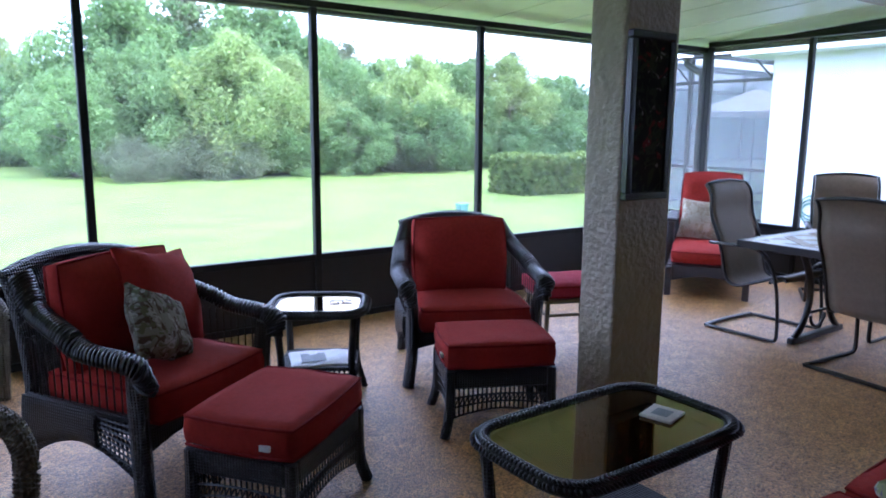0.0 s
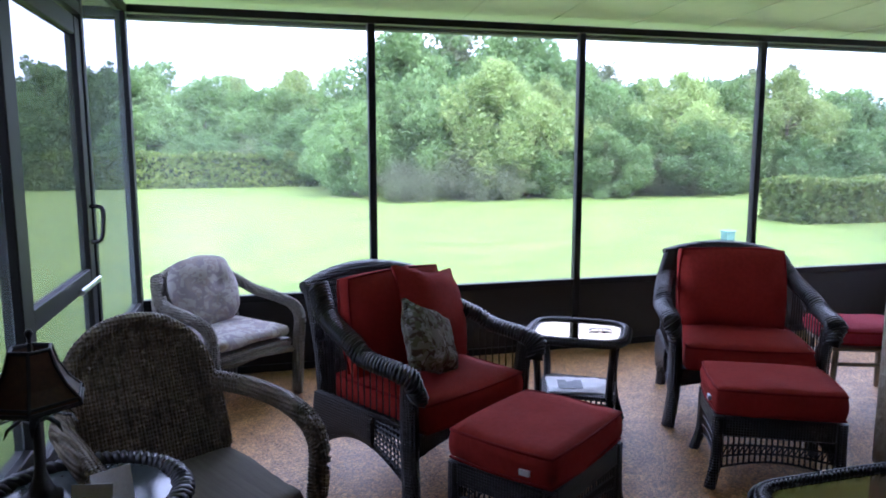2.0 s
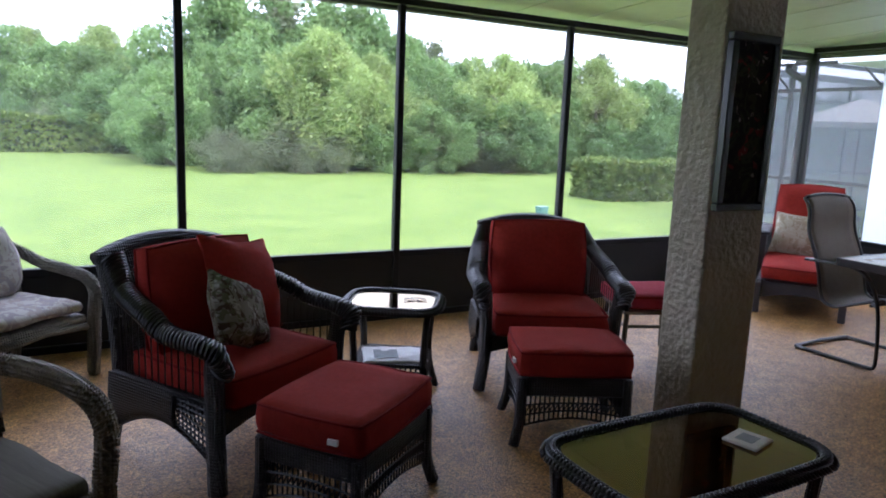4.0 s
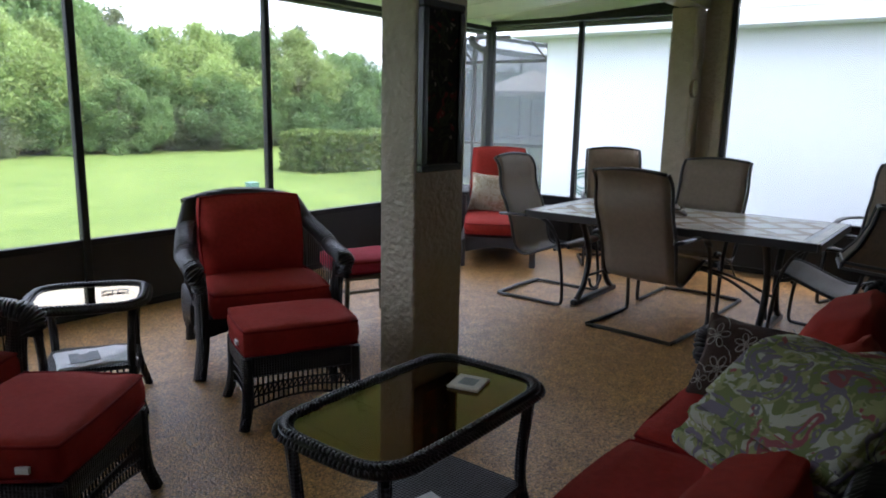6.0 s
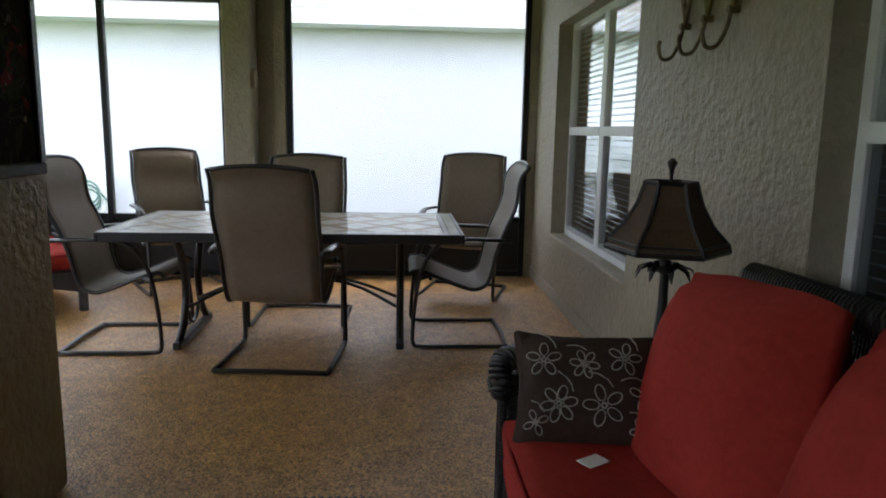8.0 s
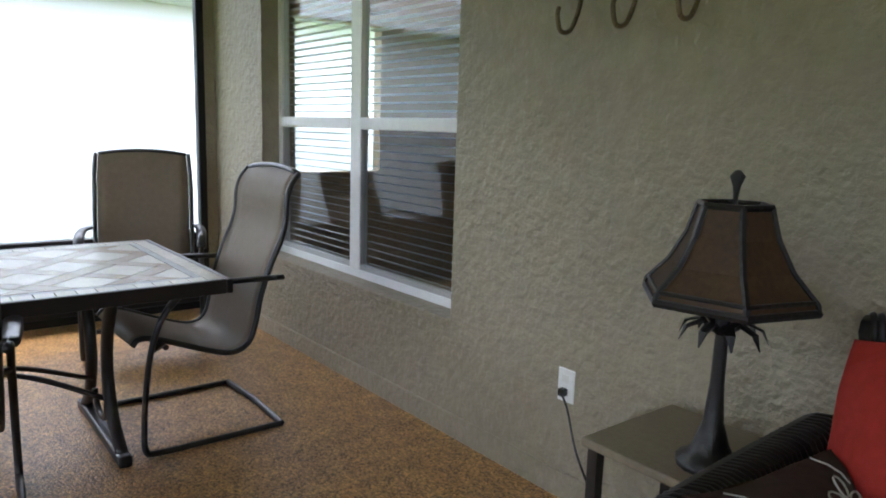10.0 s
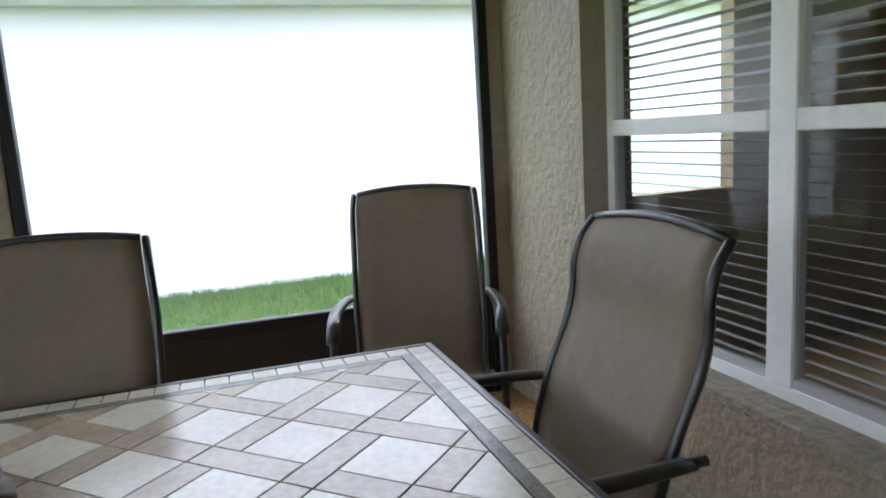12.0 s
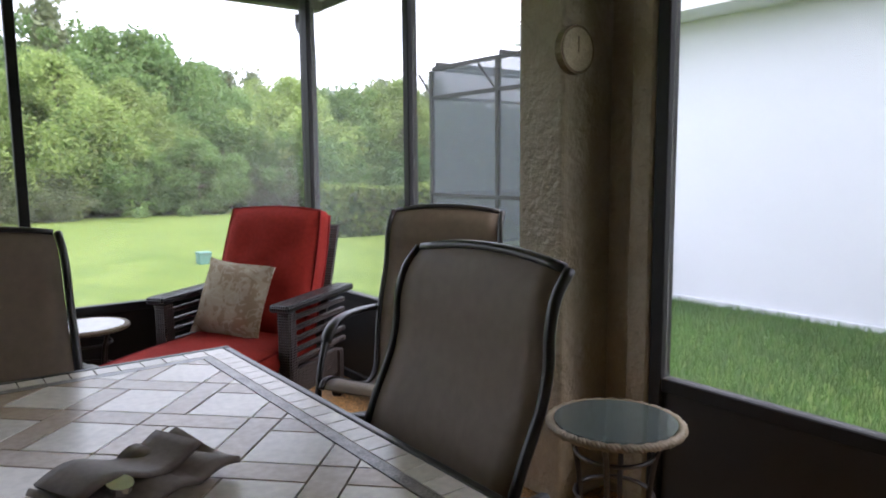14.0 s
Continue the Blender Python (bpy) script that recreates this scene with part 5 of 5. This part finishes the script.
M_RUST = node_mat("antique_brass", (0.16, 0.12, 0.07), 0.45, metal=0.6, var=0.35, scale=20)
hk = thing("hook_rack", "antique brass accordion hook rack mounted on the stucco wall", "hook rack", (5.01, HY + 0.02, 1.735))
HP = 0.215
for k in range(-1, 2):
    x = k * HP
    for sg in (-1, 1):
        part("strip", tube([(x - HP / 2 * sg, 0.004 * sg, 0.24), (x, 0.004 * sg, 0.0)], 0.011, 6), M_RUST, hk)
        part("strip", tube([(x - HP / 2 * sg, 0.010, 0.24), (x, 0.010, 0.48)], 0.011, 6), M_RUST, hk)
    part("diamond_plate", disc_poly([Vector((0, 0.15, 0)), Vector((-0.062, 0, 0)), Vector((0, -0.15, 0)), Vector((0.062, 0, 0))], 0.0, 0.006), M_RUST, hk).matrix_basis = pose(x, 0.016, 0.24, 90, 0, 0)
    part("hook", tube(smooth_path([(x, 0.01, 0.0), (x, 0.02, -0.06), (x + 0.004, 0.05, -0.125), (x + 0.008, 0.09, -0.13), (x + 0.01, 0.105, -0.085), (x + 0.01, 0.10, -0.06)]), 0.008, 6), M_RUST, hk, smooth=True)
    for z in (0.0, 0.48):
        part("pin", tube([(x, -0.02, z), (x, 0.024, z)], 0.014, 8), M_RUST, hk)

th = thing("wall_thermometer", "round pale-faced thermometer hung on the stucco column", "thermometer", (8.315, 2.339, 1.69))
M_DIAL = node_mat("aged_dial", (0.40, 0.34, 0.22), 0.4, var=0.25, scale=14)
part("case", tube([(0, 0, 0), (0, -0.03, 0)], 0.085, 28), M_RUST, th)
part("dial", tube([(0, -0.0305, 0), (0, -0.033, 0)], 0.075, 28), M_DIAL, th)
part("needle", box(-0.002, 0.002, -0.036, -0.034, -0.01, 0.045), M_RUST, th)

M_ART = floral_mat("dark_still_life", (0.014, 0.011, 0.011), [((0.12, 0.02, 0.022), 1.0, 0.60, 0.75), ((0.24, 0.20, 0.17), 2.2, 0.68, 0.75), ((0.03, 0.035, 0.02), 1.4, 0.38, 0.46)], 7)
pf = thing("framed_picture", "dark framed still-life picture hung on the stucco column", "picture", (4.475, 2.308, 1.55))
part("frame", boxes((-0.165, 0.165, -0.045, 0, -0.42, -0.38), (-0.165, 0.165, -0.045, 0, 0.38, 0.42), (-0.165, -0.125, -0.045, 0, -0.379, 0.379), (0.125, 0.165, -0.045, 0, -0.379, 0.379), bevel=0.006), M_BLACK, pf)
part("canvas", box(-0.124, 0.124, -0.03, -0.005, -0.378, 0.378), M_ART, pf)

# ---------- chaise corner ----------
ch = thing("chaise_longue", "brown wicker chaise longue with tufted red cushions in the corner", "chaise", (7.0, 3.575, 0), -56)
M_WICKER_B = weave_mat("brown_wicker", (0.028, 0.016, 0.012), 24)
CW = 0.33
for sx in (-1, 1):
    for y in (0.05, 1.30):
        part("leg", box(sx * CW - 0.028, sx * CW + 0.028, y - 0.028, y + 0.028, 0, 0.27, 0.006), M_WICKER_B, ch)
    part("side_rail", box(sx * CW - 0.02, sx * CW + 0.02, 0.08, 1.27, 0.14, 0.28, 0.006), M_WICKER_B, ch)
    part("arm_post", box(sx * (CW + 0.03) - 0.035, sx * (CW + 0.03) + 0.035, 0.70, 0.77, 0.14, 0.60, 0.01, 2), M_WICKER_B, ch)
    part("armrest", box(sx * (CW + 0.03) - 0.055, sx * (CW + 0.03) + 0.055, 0.66, 1.36, 0.601, 0.64, 0.016, 3), M_WICKER, ch)
    for k in range(5):
        part("arm_slat", box(sx * (CW + 0.03) - 0.012, sx * (CW + 0.03) + 0.012, 0.775, 1.33, 0.32 + k * 0.055, 0.345 + k * 0.055, 0.004), M_WICKER_B, ch)
part("foot_rail", panel_grid(lambda u, v: ((u - 0.5) * 2 * (CW - 0.03), 0.05, 0.14 + 0.05 * math.sin(math.pi * u) * (1 - v) + v * 0.14), 10, 3, 0.03), M_WICKER_B, ch)
part("deck", box(-CW + 0.02, CW - 0.02, 0.07, 1.30, 0.25, 0.285), M_WICKER_B, ch)
part("back_frame", panel_grid(lambda u, v: ((u - 0.5) * 0.62, 1.16 + 0.24 * v, 0.30 + 0.66 * v), 8, 8, 0.025), M_WICKER_B, ch)
cushion_part("seat_cushion", ch, 0.66, 1.10, 0.14, pose(0, 0.58, 0.354), edge=0.7, seed=5)
cushion_part("back_cushion", ch, 0.60, 0.76, 0.25, pose(0, 1.18, 0.70, 70, 0, 0), edge=0.45, seed=8, tuft=((-0.4, 0.35), (0.4, 0.35), (-0.4, -0.35), (0.4, -0.35), (0, 0)))
throw_pillow("beige_pillow", local(ch, pose(-0.08, 0.93, 0.60, 68, 4, -4)), 0.42, 0.40, M_GOLDPILLOW, "square beige and brown pillow propped on the chaise")

M_TABLEGLASS = node_mat("frosted_table_glass", (0.06, 0.075, 0.07), 0.1, var=0.12, scale=6, spec=0.8)


def round_table(at, r, h, top, label):
    t = thing("round_side_table", label, "table", at)
    part("top", tube([(0, 0, h - 0.016), (0, 0, h - 0.006)], r - 0.012, 32), top, t)
    part("rim", braid([Vector((r * math.cos(k * math.pi / 20), r * math.sin(k * math.pi / 20), 0)) for k in range(40)], h - 0.018, 0.010, 0.04), M_LEGTAN, t, "braided rim", smooth=True)
    for k in range(4):
        a = math.pi / 2 * k + 0.5
        c, s = math.cos(a), math.sin(a)
        part("leg", tube(smooth_path([(c * (r - 0.01), s * (r - 0.01), 0), (c * r * 0.55, s * r * 0.55, h * 0.4), (c * r * 0.6, s * r * 0.6, h * 0.75), (c * r * 0.8, s * r * 0.8, h - 0.028)]), 0.009, 6), M_FRAME, t, smooth=True)
    for z in (h * 0.55, h * 0.8):
        part("ring", tube([(r * 0.6 * math.cos(k * math.pi / 12), r * 0.6 * math.sin(k * math.pi / 12), z) for k in range(24)], 0.007, 6, closed=True), M_FRAME, t, smooth=True)
    return t


round_table((8.05, 1.90, 0), 0.195, 0.53, M_TABLEGLASS, "small round glass-topped side table by the column")
round_table((7.08, 4.50, 0), 0.19, 0.50, M_PAPER, "small round pale-topped side table beside the chaise")

# ---------- west end ----------
screen_wall("wall_west_screen", "bronze aluminium screen panels at the lanai's west end", "y", GX0 + 0.03, [GY - 0.065, 3.52], 3.49, GY - 0.04, dense=True)
screen_wall("wall_west_screen_2", "narrow bronze aluminium screen panel beside the screen door", "y", GX0 + 0.03, [2.42, 1.98], 1.955, 2.45, dense=True)
setting("wall_west", box(GX0 - 0.13, GX0 + 0.06, HY + 0.002, 1.95, 0, 2.598, 0.01, 2), M_STUCCO, "tan textured stucco wall at the lanai's west end", "wall")
dr = thing("door_1", "bronze aluminium screen door with kick panel and lever handle", "door", (GX0 + 0.03, 2.97, 0))
dr["kind"] = "structure"
for y in (-0.475, 0.475):
    part("stile", box(-0.022, 0.022, y - 0.045, y + 0.045, 0.01, 2.08, 0.004), M_BRONZE, dr)
for z0, z1 in ((0.01, 0.09), (0.89, 0.97), (2.0, 2.08)):
    part("door_rail", box(-0.02, 0.02, -0.429, 0.429, z0, z1, 0.004), M_BRONZE, dr)
part("kick_panel", box(-0.006, 0.006, -0.429, 0.429, 0.091, 0.40), M_KICK, dr)
part("door_rail", box(-0.02, 0.02, -0.429, 0.429, 0.401, 0.44, 0.004), M_BRONZE, dr)
for z0, z1 in ((0.441, 0.889), (0.971, 1.999)):
    part("screen_mesh", box(-0.001, 0.001, -0.429, 0.429, z0, z1), M_SCREEN2, dr)
part("transom_bar", box(-0.03, 0.03, -0.519, 0.519, 2.10, 2.15), M_BRONZE, dr)
part("closer", tube([(0.06, 0.40, 0.93), (0.06, 0.05, 0.93)], 0.014, 8), M_CHROME, dr, "chrome door closer tube")
hd = part("door_handle", tube(smooth_path([(0.022, 0.475, 1.25), (0.075, 0.47, 1.24), (0.08, 0.45, 1.16), (0.07, 0.43, 1.10), (0.03, 0.44, 1.09)]), 0.010, 6), M_BLACK, dr, smooth=True)


def tub_chair(label, at, rz, mat, ribs, seat_mat, s=1.0):
    c = thing("wicker_armchair", label, "armchair", at, rz, "wicker tub chairs")
    H = 0.90 * s

    def arch(t, inset=0.0):
        a = math.pi * t
        x = -(0.27 - inset) * math.cos(a) * (1.0 + 0.05 * math.sin(a))
        z = 0.40 + (H - 0.40 - inset) * (math.sin(a) ** 0.55 if math.sin(a) > 0 else 0)
        return Vector((x, 0.52 + 0.16 * (z - 0.40) / 0.5, z))
    part("back_hoop", tube([arch(k / 28) for k in range(29)], 0.026, 8), mat, c, smooth=True)
    for k in range(1, ribs):
        p = arch(0.5 - 0.5 * math.cos(math.pi * k / ribs))
        part("back_rib", tube([(p.x, 0.509, 0.375), (p.x, p.y - 0.011, p.z - 0.01)], 0.0062, 5), mat, c)
    part("back_panel", panel_grid(lambda u, v: (arch(0.02 + 0.96 * u).x, 0.52 + 0.16 * (v * (arch(0.02 + 0.96 * u).z - 0.37) - 0.03) / 0.5, 0.37 + v * (arch(0.02 + 0.96 * u).z - 0.37)), 24, 8, 0.010), mat, c, smooth=True)
    for z in (0.52, 0.66, 0.78):
        xx = 0.25 * (1.0 if z < 0.75 else 0.86)
        part("back_strand", tube([(-xx, 0.525 + 0.3 * (z - 0.4), z), (0, 0.535 + 0.3 * (z - 0.4), z), (xx, 0.525 + 0.3 * (z - 0.4), z)], 0.009, 5), mat, c)
    for sx in (-1, 1):
        part("armrest", wound(smooth_path(([(sx * 0.265, 0.57, 0.64), (sx * 0.315, 0.42, 0.64)] if s == 1.0 else [(sx * 0.22, 0.64, 0.80), (sx * 0.29, 0.52, 0.72), (sx * 0.325, 0.40, 0.66)]) + [(sx * 0.335, 0.22, 0.635), (sx * 0.335, 0.06, 0.60), (sx * 0.325, -0.01, 0.52), (sx * 0.315, -0.005, 0.36), (sx * 0.30, 0.0, 0.0)], 5), 0.033, 1.0, 0.013, 0.006), mat, c, smooth=True)
        part("rear_leg", tube([(sx * 0.26, 0.58, 0.0), (sx * 0.265, 0.53, 0.42)], 0.028, 8), mat, c, smooth=True)
        part("side_rail", tube([(sx * 0.30, 0.02, 0.30), (sx * 0.265, 0.52, 0.30)], 0.022, 7), mat, c, smooth=True)
    part("front_rail", tube([(-0.30, 0.015, 0.31), (0, 0.0, 0.345), (0.30, 0.015, 0.31)], 0.022, 7), mat, c, smooth=True)
    part("seat", cushion(0.58, 0.54, 0.07, 0.8, 2, m=pose(0, 0.27, 0.36)), seat_mat, c, smooth=True)
    return c


wc = tub_chair("grey-brown wicker armchair with ribbed round back", (1.355, 2.03, 0), 30, M_WICKER_G, 40, M_STRIPE)
fc = tub_chair("weathered wicker armchair with faded floral cushions", (1.45, 4.09, 0), 40, M_WICKER_W, 14, M_WICKER_W, 0.95)
part("seat_pad", cushion(0.54, 0.52, 0.10, 0.5, 3, m=pose(0, 0.26, 0.445)), M_PALEFLORAL, fc, "faded floral seat pad", smooth=True)
part("back_pad", cushion(0.48, 0.48, 0.15, 0.25, 6, corner=0.22, m=pose(0, 0.475, 0.70, 72, 0, 0), tuft=((-0.35, 0.2), (0.35, 0.2), (0, -0.35))), M_PALEFLORAL, fc, "tufted faded floral back pad", smooth=True)

fc.scale = (1.0, 1.0, 0.92)

wt = thing("round_wicker_table", "round wicker table with pale glass top near the screen door", "table", (1.0, 1.87, 0))
part("top", tube([(0, 0, 0.585), (0, 0, 0.595)], 0.235, 32), M_TABLEGLASS, wt)
part("rim", braid([Vector((0.25 * math.cos(k * math.pi / 20), 0.25 * math.sin(k * math.pi / 20), 0)) for k in range(40)], 0.59, 0.020, 0.07), M_STRAND, wt, "braided dark rim", smooth=True)
for k in range(4):
    a = math.pi / 2 * k + 0.7
    part("leg", tube(smooth_path([(0.24 * math.cos(a), 0.24 * math.sin(a), 0), (0.17 * math.cos(a), 0.17 * math.sin(a), 0.3), (0.22 * math.cos(a), 0.22 * math.sin(a), 0.57)]), 0.02, 7), M_WICKER, wt, smooth=True)
palm_lamp("dark table lamp with brown shade on the round wicker table", (0.90, 1.90, 0.596), 40, 0.6)
for x, y, rz in ((1.09, 1.82, 30), (1.05, 1.74, -10)):
    bk = thing("paper_card", "white card standing on the round wicker table", "card", (x, y, 0.5965), rz)
    part("card", box(-0.05, 0.05, -0.002, 0.002, 0, 0.09), M_PAPER, bk).rotation_euler = (radians(-14), 0, 0)

# ---------- roof edge ----------
gt = thing("gutter", "dark bronze gutter along the lanai roof edge", "gutter")
gt["kind"] = "structure"
part("trough", box(GX0 - 0.3, EX + 0.30, GY + 0.281, GY + 0.39, 2.352, 2.44, 0.008), M_BRONZE, gt)
part("end_fascia", box(EX + 0.281, EX + 0.30, 2.5, GY + 0.28, 2.36, 2.57), M_BRONZE, gt)
part("downspout", tube(smooth_path([(EX + 0.14, GY + 0.34, 2.32), (EX + 0.14, GY + 0.34, 2.24), (EX + 0.10, GY + 0.16, 2.14), (EX + 0.09, GY + 0.10, 2.04), (EX + 0.09, GY + 0.10, 1.0), (EX + 0.09, GY + 0.10, -0.1)], 4), 0.036, 8), M_BRONZE, gt)

# hose reel on the neighbouring wall
hr = thing("hose_reel", "pale plastic hose reel with dark hose on the neighbouring wall", "hose reel", (12.66, 5.52, -0.17))
part("stand", box(-0.12, 0.12, -0.22, 0.22, 0.0, 0.80, 0.05, 3), M_WHITE, hr)
for z in (0.40, 0.46, 0.52):
    part("hose", tube([(-0.14 - (z - 0.4) * 0.2, 0.16 * math.cos(k * math.pi / 10), z + 0.16 * math.sin(k * math.pi / 10)) for k in range(20)], 0.014, 6, closed=True), M_GREENBOX, hr, smooth=True)
part("loose_hose", tube(smooth_path([(-0.14, -0.18, 0.5), (-0.2, -0.34, 0.3), (-0.2, -0.30, 0.05), (-0.18, -0.1, 0.02)]), 0.014, 6), M_GREENBOX, hr, smooth=True)


# ---------- grass blades beside the lanai ----------
def grass(name, x0, x1, y0, y1, count, h, seed):
    g = np.random.default_rng(seed)
    x, y = g.uniform(x0, x1, count), g.uniform(y0, y1, count)
    a = g.uniform(0, 2 * np.pi, count)
    hh = h * g.uniform(0.5, 1.3, count)
    w = 0.0045 * g.uniform(0.7, 1.5, count)
    bend = g.uniform(0.1, 0.7, count) * hh
    z0 = np.full(count, -0.20)
    c, s = np.cos(a), np.sin(a)
    A = np.stack([x - s * w, y + c * w, z0], 1)
    B = np.stack([x + s * w, y - c * w, z0], 1)
    C = np.stack([x + c * bend * 0.4 + s * w * 0.7, y + s * bend * 0.4 - c * w * 0.7, z0 + hh * 0.6], 1)
    D = np.stack([x + c * bend * 0.4 - s * w * 0.7, y + s * bend * 0.4 + c * w * 0.7, z0 + hh * 0.6], 1)
    E = np.stack([x + c * bend, y + s * bend, z0 + hh], 1)
    v = np.stack([A, B, C, D, E], 1).reshape(-1, 3)
    i = np.arange(count) * 5
    faces = [(k, k + 1, k + 2, k + 3) for k in i.tolist()] + [(k + 3, k + 2, k + 4) for k in i.tolist()]
    me = bpy.data.meshes.new(name)
    me.from_pydata(v.tolist(), [], faces)
    me.materials.append(M_BLADE)
    return tagged(new(name, me), "green grass blades of the lawn", "grass", kind="stuff")


M_BLADE = leaf_mat("grass_blade", (0.05, 0.125, 0.022), (0.115, 0.235, 0.05))
grass("grass", 8.75, 12.85, -3.0, 6.6, 90000, 0.10, 31)


# ---------- tile inlay of the dining table ----------
def clip_poly(poly, x0, x1, y0, y1):
    for ax, val, keep in ((0, x0, 1), (0, x1, -1), (1, y0, 1), (1, y1, -1)):
        out = []
        for i in range(len(poly)):
            p, q = poly[i], poly[(i + 1) % len(poly)]
            ip, iq = (p[ax] - val) * keep >= 0, (q[ax] - val) * keep >= 0
            if ip:
                out.append(p)
            if ip != iq:
                t = (val - p[ax]) / (q[ax] - p[ax])
                out.append((p[0] + t * (q[0] - p[0]), p[1] + t * (q[1] - p[1])))
        poly = out
        if not poly:
            return []
    return poly


def tile(poly, mat, z0=0.7125, z1=0.7185):
    cx, cy = sum(p[0] for p in poly) / len(poly), sum(p[1] for p in poly) / len(poly)
    bm = bmesh.new()
    A = [bm.verts.new((p[0], p[1], z0)) for p in poly]
    B = [bm.verts.new((p[0], p[1], z1 - 0.001)) for p in poly]
    C = [bm.verts.new((cx + (p[0] - cx) * 0.985, cy + (p[1] - cy) * 0.985, z1)) for p in poly]
    bm.faces.new(C)
    n = len(poly)
    for i in range(n):
        j = (i + 1) % n
        bm.faces.new((A[i], A[j], B[j], B[i]))
        bm.faces.new((B[i], B[j], C[j], C[i]))
    return mesh_ob("tile", bm, mat, top)


IX, IY = TW - 0.118, TL - 0.118
SQ, ST, GAP = 0.162, 0.074, 0.0018
PER = SQ + ST
rot = math.sqrt(0.5)


def lattice_tile(a0, a1, b0, b1, mat):
    q = [(a0 + GAP, b0 + GAP), (a1 - GAP, b0 + GAP), (a1 - GAP, b1 - GAP), (a0 + GAP, b1 - GAP)]
    q = clip_poly([((a - b) * rot, (a + b) * rot) for a, b in q], -IX, IX, -IY, IY)
    if len(q) > 2:
        area = abs(sum(q[i][0] * q[(i + 1) % len(q)][1] - q[(i + 1) % len(q)][0] * q[i][1] for i in range(len(q)))) / 2
        if area > 0.00025:
            tile(q, mat)


for i in range(-8, 8):
    for j in range(-8, 8):
        a, b = i * PER, j * PER
        lattice_tile(a, a + SQ, b, b + SQ, M_TILE_L)
        if (i + j) % 2:
            lattice_tile(a + SQ, a + PER, b, b + SQ + ST, M_TILE_D)
            lattice_tile(a, a + SQ, b + SQ, b + PER, M_TILE_D)
        else:
            lattice_tile(a + SQ, a + PER, b, b + SQ, M_TILE_D)
            lattice_tile(a, a + SQ + ST, b + SQ, b + PER, M_TILE_D)
# dark mosaic strip and the pale border tiles
for x0, x1, y0, y1 in ((-TW + 0.085, TW - 0.085, -TL + 0.085, -TL + 0.114), (-TW + 0.085, TW - 0.085, TL - 0.114, TL - 0.085), (-TW + 0.085, -TW + 0.114, -TL + 0.116, TL - 0.116), (TW - 0.114, TW - 0.085, -TL + 0.116, TL - 0.116)):
    part("mosaic_strip", box(x0, x1, y0, y1, 0.7125, 0.718), M_TILE_K, top, "dark mosaic strip")
for s in (-1, 1):
    n = 16
    step = (2 * TW - 0.05) / n
    for k in range(n):
        x0 = -TW + 0.025 + k * step
        y0, y1 = sorted((s * (TL - 0.083), s * (TL - 0.025)))
        tile([(x0 + 0.0015, y0), (x0 + step - 0.0015, y0), (x0 + step - 0.0015, y1), (x0 + 0.0015, y1)], M_TILE_L)
    n = 30
    step = (2 * TL - 0.172) / n
    for k in range(n):
        y0 = -TL + 0.086 + k * step
        x0, x1 = sorted((s * (TW - 0.083), s * (TW - 0.025)))
        tile([(x0, y0 + 0.0015), (x1, y0 + 0.0015), (x1, y0 + step - 0.0015), (x0, y0 + step - 0.0015)], M_TILE_L)
